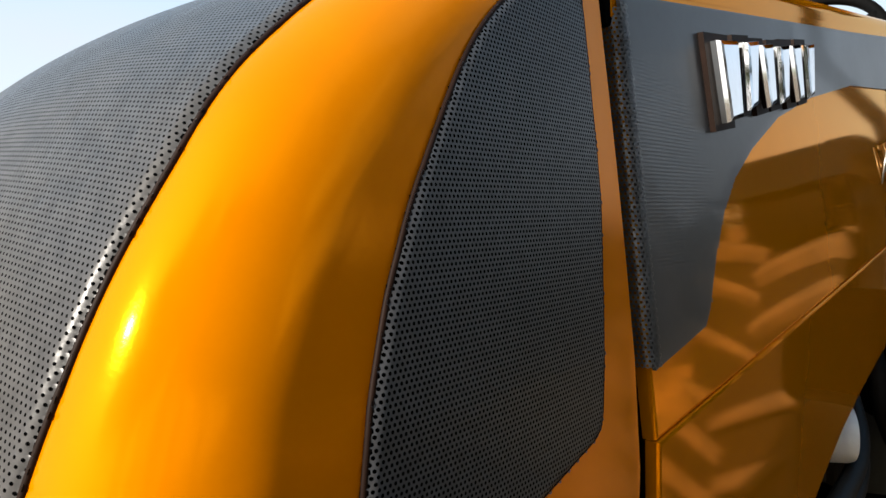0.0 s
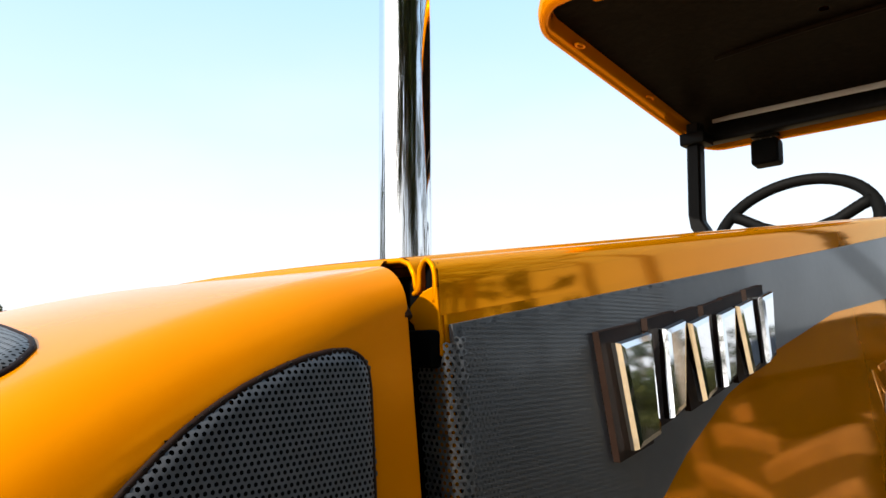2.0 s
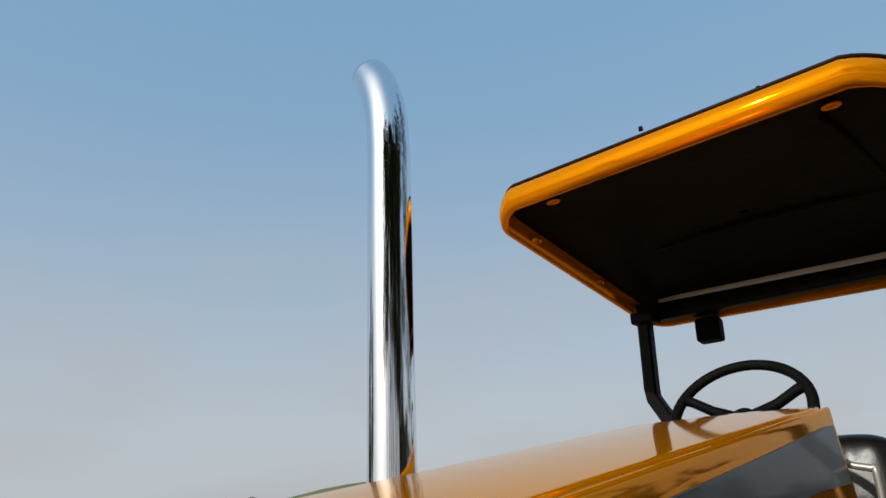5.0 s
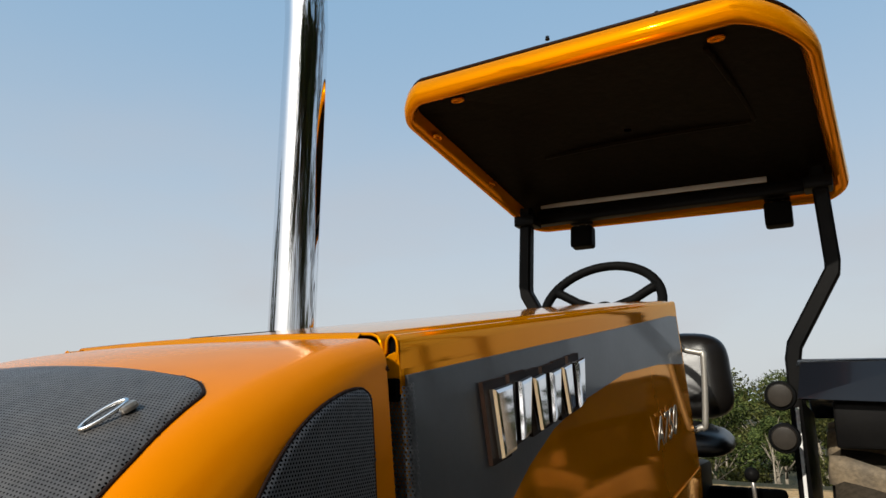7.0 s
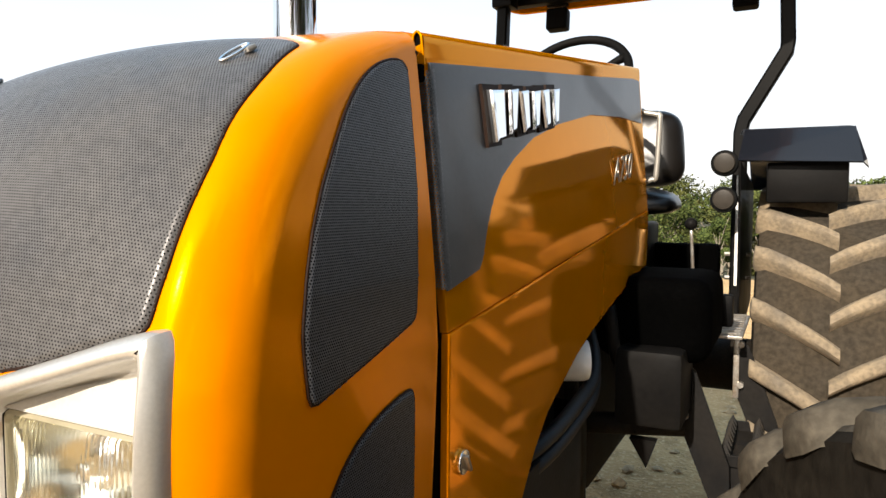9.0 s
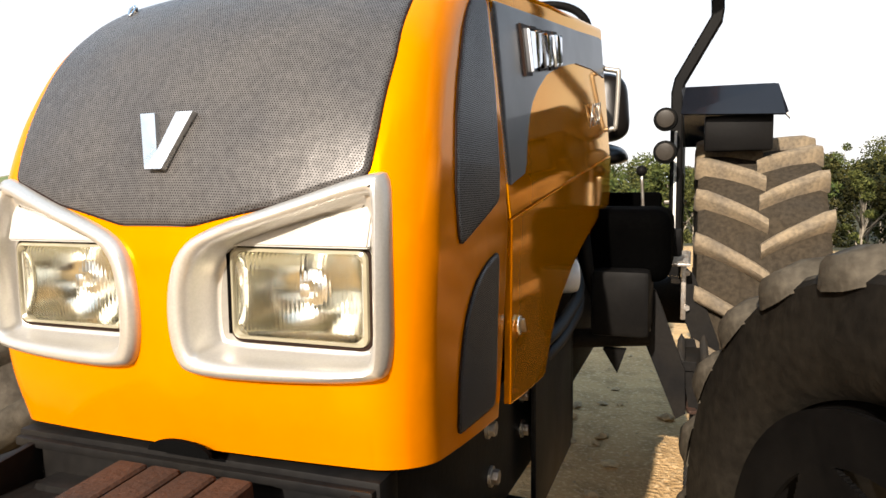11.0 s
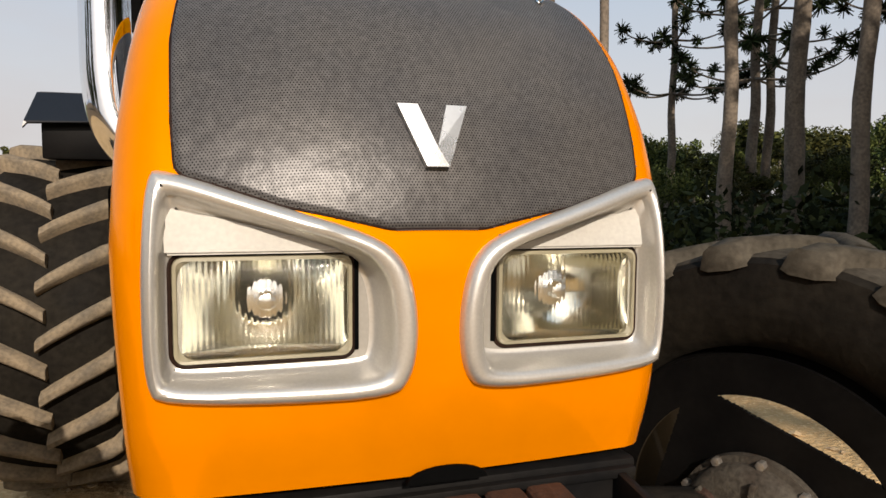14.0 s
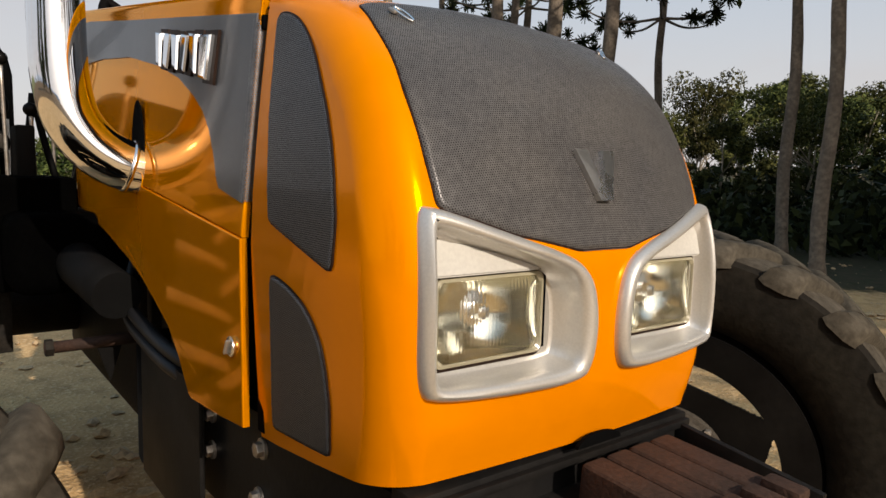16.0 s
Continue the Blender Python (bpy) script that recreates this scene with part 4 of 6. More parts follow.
# badge on the stripe: dark base and six plain chrome blocks
BLOCKS = [(0.588, 0.084, 1), (0.655, 0.078, -1), (0.710, 0.074, 1), (0.765, 0.074, -1), (0.820, 0.074, 1), (0.876, 0.076, -1)]
for side in (1, -1):
    def on_stripe(y, z, off, side=side):
        return Vector((side * (flank_x(y, z) + off), y, z))
    for y0, h, lean in BLOCKS:
        base_z = 1.588 + 0.165 * (y0 - 0.575) + (0.004 if h > 0.08 else 0.010)
        wd = 0.050 if h > 0.08 else 0.038
        sl = 0.004 * lean
        quad = [(y0 + sl, base_z), (y0 + wd - 0.014 + sl, base_z + 0.008), (y0 + wd - sl, base_z + h), (y0 - sl, base_z + h - 0.008)]
        out_q = [(y0 + sl - .008, base_z - .008), (y0 + wd - .006 + sl, base_z), (y0 + wd - sl + .004, base_z + h + .008), (y0 - sl - .008, base_z + h)]
        attach("badge_base", prism([on_stripe(y, z, 0.011) for y, z in out_q], (-side * 0.006, 0, 0)), GASKET, tractor, "black badge base")
        attach("badge_block", prism([on_stripe(y, z, 0.024) for y, z in quad], (-side * 0.014, 0, 0), 0.005), CHROME, tractor, "plain chrome badge block")
    # model figures
    fc = bpy.data.curves.new("model_figures", 'FONT')
    fc.body, fc.size, fc.extrude = "A750", 0.100, 0.0008
    tmp = new("model_figures", fc)
    bpy.context.view_layer.update()
    me = bpy.data.meshes.new_from_object(tmp.evaluated_get(bpy.context.evaluated_depsgraph_get()))
    bpy.data.objects.remove(tmp)
    fig = attach("model_figures", me, SILVER_IN, tractor, "silver model figures on the side panel")
    y0 = 1.385 if side > 0 else 1.60
    fig.matrix_basis = pose(side * (flank_x(1.55, 1.60) + 0.0022), y0, 1.552 if side > 0 else 1.58, 90, 0, 90 * side) @ pose(0, 0, 0, side * 5, 0, side * 8.0)
    # perforated front end of the stripe and its rolled lip
    zone = [(0.4365, 1.396), (0.53, 1.416), (0.548, 1.433), (0.566, 1.468), (0.60, 1.513), (0.64, 1.549), (0.70, 1.583), (0.80, 1.625), (0.90, 1.652), (0.90, 1.750), (0.4365, 1.681)]
    perforated("stripe_mesh", zone, lambda u, v, off: on_stripe(u, v, off), 0.0036, 0.0010, STRIPE, tractor, "charcoal perforated sheet", high=0.0058, drop=0.0)

    def lip(u, v, off, side=side):
        a = min(1.0, u / 0.016) * math.pi / 2
        x = flank_x(0.43, v) + 0.0062 - 0.010 * (1 - math.cos(a)) - max(0.0, u - 0.016)
        return Vector((side * x, 0.4365 - 0.012 * math.sin(a), v))
    perforated("stripe_lip", [(0.0, 1.396), (0.034, 1.396), (0.034, 1.655), (0.0, 1.676)], lip, 0.0040, 0.0012, BRIGHT_GRILLE, tractor, "perforated rolled lip", drop=0.0)
    # orange web behind the seam, narrowing downwards, with a small rolled loop at its top
    web = [(0.2735, 1.704), (0.2700, 1.7045), (0.2620, 1.702), (0.2520, 1.694), (0.2475, 1.687), (0.2540, 1.682), (0.2580, 1.672), (0.2600, 1.660), (0.2770, 1.664), (0.2760, 1.680)]
    attach("panel_web", prism([Vector((side * x, 0.4235, z)) for x, z in web], (0, 0.003, 0), 0.001), ORANGE, tractor, "orange flange folded in at the panel's front")
    attach("panel_roll", tube(curve_points([(side * x, 0.4245, edge_z(0.4245) + dz) for x, dz in ((0.2712, -0.026), (0.2718, -0.016), (0.2706, -0.006), (0.2645, 0.0), (0.2590, -0.006), (0.2580, -0.017), (0.2535, -0.0205))], 4), 0.0017, 8), ORANGE, tractor, "small rolled orange lip")
    # black pieces that paint the shade in the roll, notch and seam gap
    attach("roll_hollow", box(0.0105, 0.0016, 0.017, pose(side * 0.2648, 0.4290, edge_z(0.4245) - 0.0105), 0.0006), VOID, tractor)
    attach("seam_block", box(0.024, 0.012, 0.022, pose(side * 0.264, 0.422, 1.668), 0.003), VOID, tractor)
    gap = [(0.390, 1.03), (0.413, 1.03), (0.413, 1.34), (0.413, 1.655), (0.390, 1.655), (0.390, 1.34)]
    attach("seam_shade", prism([Vector((side * (flank_x(0.43, z) - 0.016), y, z)) for y, z in gap], (-side * 0.03, 0, 0)), VOID, tractor, "black strip for the shade in the seam")
    # latch
    la = cyl(0.017, 0.017, 0.006, pose(side * 0.311, 0.468, 1.157, 0, 90, 0), 20, 0.0015)
    latch = attach("panel_latch", la, CHROME_DULL, tractor, "round chrome panel latch")
    attach("latch_key", box(0.008, 0.005, 0.028, pose(side * 0.318, 0.468, 1.157, 30, 0, 0), 0.0015), STEEL, latch)
# slot in the bonnet top, close behind the seam: a black sheet for its shade
slot = []
for k in range(24):
    a = 2 * math.pi * k / 24
    u, v = 0.062 * math.cos(a), 0.0155 * math.sin(a)
    x, y = -0.045 + 0.26 * u - 0.96 * v, 0.515 + 0.96 * u + 0.26 * v
    slot.append(Vector((x, y, edge_z(y) + 0.004 * (1 - (x / 0.27) ** 2) + 0.0045)))
attach("bonnet_slot", prism(slot, (0, 0, -0.003)), VOID, tractor, "slot in the bonnet top, its shade a black sheet")

# ---- canopy and roll bar ----
CAN_X = 0.030


def build_canopy():
    W, F, B = 0.745, 1.79, 3.00

    def outline(inset, n=9):
        pts = []
        rcf, rcb = 0.135, 0.13
        for sx, cy, rc, a0 in ((1, F + 0.20, 0.20, -90), (1, B - rcb, rcb, 0), (-1, B - rcb, rcb, 90), (-1, F + rcf, rcf, 180)):
            for k in range(n + 1):
                a = radians(a0 + 90 * k / n)
                pts.append([sx * (W - rc) + (rc - inset) * math.cos(a), cy + (rc - inset) * math.sin(a)])
        for p in pts:      # sides bow outward, front edge bows forward
            t = min(1.0, max(0.0, (p[1] - F) / (B - F)))
            p[0] *= 0.815 + 0.160 * math.sin(math.pi * (0.15 + 0.60 * t))
            p[0] += 0.066 * t - 0.030
            p[1] -= 0.09 * (1 - (p[0] / W) ** 2) * (1 - t) ** 3
        return pts

    def z_of(y, x=0.0):
        """Height of the shell: falls to the rear and arches across the front."""
        t = (y - F) / (B - F)
        return 2.770 - 0.211 * t + 0.02 * math.sin(math.pi * t) - 0.080 * (x / W) ** 2 * (1 - 0.75 * max(0.0, t)) - 0.045 * max(0.0, (t - 0.6) / 0.4) ** 2 - 0.010 * x / W
    bm = bmesh.new()
    rings = []
    for inset, dz in ((0.060, 0.008), (0.054, -0.014), (0.046, -0.034), (0.036, -0.046), (0.020, -0.050), (0.005, -0.038), (0.0, -0.012), (0.008, 0.022), (0.035, 0.044), (0.09, 0.054)):
        rings.append([bm.verts.new((CAN_X + x, y, z_of(y, x) + dz)) for x, y in outline(inset)])
    for q in (0.8, 0.6, 0.4, 0.2, 0.03):      # domed top
        rings.append([bm.verts.new((CAN_X + x * q, 2.4 + (y - 2.4) * q, z_of(2.4 + (y - 2.4) * q, x * q) + 0.060)) for x, y in outline(0.09)])
    n = len(rings[0])
    for i in range(len(rings) - 1):
        for k in range(n):
            bm.faces.new((rings[i][k], rings[i][(k + 1) % n], rings[i + 1][(k + 1) % n], rings[i + 1][k])).smooth = True
    bm.faces.new(rings[-1])
    bmesh.ops.recalc_face_normals(bm, faces=bm.faces[:])
    canopy = attach("canopy", bm, ORANGE, tractor, "orange fibreglass sun canopy with rounded rim")
    under = bmesh.new()
    rim_u = outline(0.058)
    fans = [[under.verts.new((CAN_X + x * k, 2.4 + (y - 2.4) * k, z_of(2.4 + (y - 2.4) * k, x * k) + 0.004)) for x, y in rim_u] for k in (1.0, 0.8, 0.6, 0.4, 0.2, 0.02)]
    for a, b in zip(fans, fans[1:]):
        for k in range(len(a)):
            under.faces.new((a[k], a[(k + 1) % len(a)], b[(k + 1) % len(a)], b[k])).smooth = True
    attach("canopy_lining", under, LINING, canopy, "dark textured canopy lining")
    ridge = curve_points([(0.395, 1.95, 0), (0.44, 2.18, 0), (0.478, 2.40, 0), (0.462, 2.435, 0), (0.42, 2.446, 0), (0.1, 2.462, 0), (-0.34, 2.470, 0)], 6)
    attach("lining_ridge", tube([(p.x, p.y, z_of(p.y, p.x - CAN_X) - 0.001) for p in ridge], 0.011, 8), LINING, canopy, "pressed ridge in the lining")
    seal = [Vector((CAN_X + x, y, z_of(y, x) + 0.046)) for x, y in outline(0.030)]
    attach("canopy_top_seal", tube(seal, 0.006, 6, closed=True), GASKET, canopy, "black seal along the canopy top")
    for x, y in ((-0.45, 1.80), (-0.1, 1.755), (0.25, 1.76), (0.50, 1.80), (0.66, 2.3)):
        attach("canopy_bolt", cyl(0.008, 0.006, 0.012, pose(CAN_X + x, y + 0.05, z_of(y + 0.05, x) + 0.050), 8), BLACK, canopy)
    for y in (2.02, 2.50):
        eye = [Vector((CAN_X - 0.640 + 0.012 * math.cos(2 * math.pi * k / 14), y + 0.020 * math.sin(2 * math.pi * k / 14), z_of(y, 0.64) - 0.028)) for k in range(14)]
        attach("canopy_eyelet", tube(eye, 0.006, 6, closed=True), ORANGE, canopy, "orange moulded eyelet")
    for x in (-0.49, 0.40):
        eye = [Vector((CAN_X + x + 0.022 * math.cos(2 * math.pi * k / 14), 1.905 + 0.012 * math.sin(2 * math.pi * k / 14), z_of(1.9) - 0.030)) for k in range(14)]
        attach("canopy_eyelet", tube(eye, 0.006, 6, closed=True), ORANGE, canopy, "orange moulded eyelet")
    # rear valance with a paler slot
    attach("rear_valance", box(1.16, 0.02, 0.075, pose(CAN_X, 2.90, z_of(2.9) - 0.0175, 0, 0, 0), 0.004), BLACK_DULL, canopy)
    attach("valance_slot", box(0.99, 0.006, 0.034, pose(-0.02, 2.852, 2.560, 0, 1.2, 0), 0.002), SILVER_IN, canopy, "pale slot strip")
    return canopy


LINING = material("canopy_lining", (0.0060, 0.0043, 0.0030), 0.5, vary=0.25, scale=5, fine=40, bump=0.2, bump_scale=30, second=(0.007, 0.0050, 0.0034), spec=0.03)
build_canopy()
SQ = [(-1, -.7), (-.7, -1), (.7, -1), (1, -.7), (1, .7), (.7, 1), (-.7, 1), (-1, .7)]
for side in (1, -1):
    c = 0.05
    pts = [(c + side * 0.608, 2.78, 2.54), (c + side * 0.622, 2.78, 2.17), (c + side * 0.618, 2.78, 2.13), (c + side * 0.465, 2.78, 1.86), (c + side * 0.455, 2.78, 1.81), (c + side * 0.455, 2.78, 0.95)]
    post = attach("roll_bar_post", tube(pts, 0.028, section=SQ), BLACK, tractor, "black square roll bar post with a knee")
    attach("post_collar", box(0.10, 0.10, 0.05, pose(c + side * 0.606, 2.78, 2.475), 0.008), BLACK, post)
    for z in (1.20, 1.30):
        attach("post_bolt", cyl(0.009, 0.009, 0.10, pose(c + side * 0.455, 2.78, z, 0, 90, 0), 6), STEEL, post)
attach("roll_bar_beam", box(1.22, 0.06, 0.05, pose(0.05, 2.90, 2.505), 0.01), BLACK, tractor, "black roll bar crossbeam")
for x in (-0.395, 0.450):
    lamp_box = attach("work_lamp", box(0.106, 0.07, 0.105, pose(0.05 + x, 2.95, 2.413, -6, 0, 0), 0.016, 3), BLACK_DULL, tractor, "black square work lamp hanging from the canopy")
    attach("lamp_bracket", tube([(0.05 + x - 0.02, 2.95, 2.468), (0.05 + x - 0.02, 2.95, 2.482), (0.05 + x + 0.02, 2.95, 2.482), (0.05 + x + 0.02, 2.95, 2.468)], 0.005, 6), STEEL, lamp_box)
    attach("lamp_neck", box(0.10, 0.05, 0.03, pose(0.05 + x, 2.94, 2.49), 0.006), BLACK, lamp_box)

# ---- driver's place ----
def steering():
    c, tilt = Vector((0.010, 2.0, 1.950)), radians(52)
    n = 48

    def on(r, a, dz=0.0):
        return c + Vector((r * math.cos(a), r * math.sin(a) * math.cos(tilt) - dz * math.sin(tilt), r * math.sin(a) * math.sin(tilt) + dz * math.cos(tilt)))
    sw = attach("steering_wheel", tube([on(0.19, 2 * math.pi * k / n) for k in range(n)], 0.0155, 12, closed=True), BLACK_DULL, tractor, "black plastic steering wheel with three spokes")
    attach("wheel_hub", cyl(0.042, 0.036, 0.035, Matrix.Translation(on(0, 0, -0.03)) @ pose(0, 0, 0, 52, 0, 0), 20, 0.006), BLACK_DULL, sw)
    for a in (270, 155, 25):
        ra = radians(a)
        attach("spoke", tube([on(0.03, ra, -0.03), on(0.10, ra, -0.022), on(0.16, ra, -0.004), on(0.187, ra)], [0.020, 0.015, 0.015, 0.017], 8), BLACK_DULL, sw)
    attach("steering_column", tube([on(0, 0, -0.04), on(0, 0, -0.30)], 0.032, 14), BLACK_DULL, sw)


steering()
dash = attach("dashboard", box(0.50, 0.12, 0.50, pose(0.0, 1.875, 1.62), 0.035, 3), BLACK_DULL, tractor, "black dashboard cowl behind the bonnet")
attach("cowl_strip", box(0.535, 0.018, 0.55, pose(0.0, 1.826, 1.63), 0.006), WHITE, dash, "pale edge strip of the cowl")
# seat
def pad(w, h, thick, pleats, m):
    """A padded panel with rounded corners, a domed face towards -y and stitched pleats."""
    bm = bmesh.new()
    n, rings_p = 56, []
    radii_p = [0.04, 0.15, 0.28, 0.42, 0.56, 0.68, 0.78, 0.87, 0.94, 0.985, 1.0, 0.985, 0.9, 0.5, 0.04]
    for q, r in enumerate(radii_p):
        ring = []
        for k in range(n):
            a = 2 * math.pi * k / n
            c, d = math.cos(a), math.sin(a)
            u = r * math.copysign(abs(c) ** 0.45, c)
            v = r * math.copysign(abs(d) ** 0.45, d)
            if q <= 10:
                y = -thick * math.sqrt(max(0.0, 1 - r ** 5)) - 0.010 * abs(math.cos(math.pi * pleats * u)) * max(0.0, 1 - r ** 3)
            else:
                y = thick * 0.45 * math.sqrt(max(0.0, 1 - r ** 5))
            ring.append(bm.verts.new(m @ Vector((u * w / 2 * (1 - 0.06 * v), y, v * h / 2))))
        rings_p.append(ring)
    for r0, r1 in zip(rings_p, rings_p[1:]):
        for k in range(n):
            bm.faces.new((r0[k], r0[(k + 1) % n], r1[(k + 1) % n], r1[k])).smooth = True
    bm.faces.new(rings_p[0][::-1]).smooth = True
    bm.faces.new(rings_p[-1]).smooth = True
    bmesh.ops.recalc_face_normals(bm, faces=bm.faces[:])
    return bm


seat = attach("seat_cushion", pad(0.52, 0.46, 0.070, 2, pose(0.05, 2.50, 1.50, -88, 0, 0)), VINYL, tractor, "black vinyl operator's seat with stitched pleats")
attach("seat_backrest", pad(0.48, 0.34, 0.075, 3, pose(0.05, 2.73, 1.75, -9, 0, 0)), VINYL, seat, "black vinyl backrest with pleats")
attach("seat_stand", box(0.30, 0.32, 0.34, pose(0.05, 2.52, 1.27), 0.02), BLACK, seat)
for side in (1, -1):
    grab = curve_points([(side * 0.272, 1.85, 1.80), (side * 0.285, 1.85, 1.792), (side * 0.322, 1.85, 1.783), (side * 0.330, 1.85, 1.770), (side * 0.322, 1.85, 1.60), (side * 0.31, 1.85, 1.585), (side * 0.272, 1.85, 1.57)], 4)
    attach("grab_handle", tube(grab, 0.0085, 8), SILVER_IN, tractor, "pale bent grab handle")
    # fender with sloped front, drooped outer lip and inner wall
    y0 = 2.33
    prof = [(0.545, y0, 1.775), (0.885, y0, 1.772), (0.915, y0 - 0.08, 1.655), (0.920, y0 - 0.085, 1.630), (0.905, y0 - 0.08, 1.648), (0.530, y0 - 0.08, 1.662)]
    attach("fender_front", prism([Vector((side * x, y, z)) for x, y, z in prof], (0, 0.012, -0.004), 0.0), BLUE_BLACK, tractor, "glossy black sloped fender front")
    fb = bmesh.new()
    rowsv = []
    for y, z in ((y0, 1.776), (y0 + 0.15, 1.792), (y0 + 0.35, 1.795), (y0 + 0.55, 1.77), (y0 + 0.75, 1.70), (y0 + 0.95, 1.58)):
        rowsv.append([fb.verts.new((side * x, y, z + dz)) for x, dz in ((0.530, -0.02), (0.535, 0), (0.872, -0.002), (0.884, -0.008), (0.887, -0.026))])
    for i in range(len(rowsv) - 1):
        for k in range(4):
            fb.faces.new((rowsv[i][k], rowsv[i][k + 1], rowsv[i + 1][k + 1], rowsv[i + 1][k])).smooth = True
    bmesh.ops.solidify(fb, geom=fb.faces[:], thickness=0.006)
    attach("fender_top", fb, BLUE_BLACK, tractor, "glossy black fender top")
    wall = [(y0 - 0.08, 1.66), (y0 + 0.95, 1.60), (y0 + 0.95, 1.05), (y0 + 0.10, 0.98), (y0 + 0.02, 1.25)]
    attach("fender_wall", prism([Vector((side * 0.540, y, z)) for y, z in wall], (-side * 0.008, 0, 0)), BLACK, tractor, "black inner fender wall")
    # added black box that paints the shade between fender and tyre
    attach("fender_shade_box", box(0.25, 0.10, 0.14, pose(side * 0.745, y0 + 0.02, 1.585), 0.01), BLACK, tractor)
    for z in (1.672, 1.528):
        lampm = cyl(0.052, 0.052, 0.045, pose(side * 0.462, 2.58, z, 90, 0, 0), 26, 0.012)
        fl = attach("fender_lamp", lampm, BLACK_DULL, tractor, "round black fender lamp")
        attach("lamp_lens", cyl(0.042, 0.038, 0.010, pose(side * 0.462, 2.553, z, 90, 0, 0), 24, 0.003), SMOKE, fl, "smoky lamp lens")
# levers with ball knobs on the right
for x, y, z, h in ((-0.47, 2.05, 1.36, 0.42), (-0.325, 2.12, 1.36, 0.43), (-0.40, 1.98, 1.36, 0.26), (0.40, 2.2, 1.22, 0.22)):
    lv = attach("lever", tube(curve_points([(x, y, z - 0.15), (x, y - 0.01, z), (x - 0.01, y - 0.03, z + h)], 5), 0.006, 8), STEEL, tractor, "thin steel lever with a black knob")
    kb = bmesh.new()
    bmesh.ops.create_uvsphere(kb, u_segments=14, v_segments=8, radius=0.022, matrix=pose(x - 0.01, y - 0.03, z + h))
    for f in kb.faces:
        f.smooth = True
    attach("lever_knob", kb, BLACK, lv)

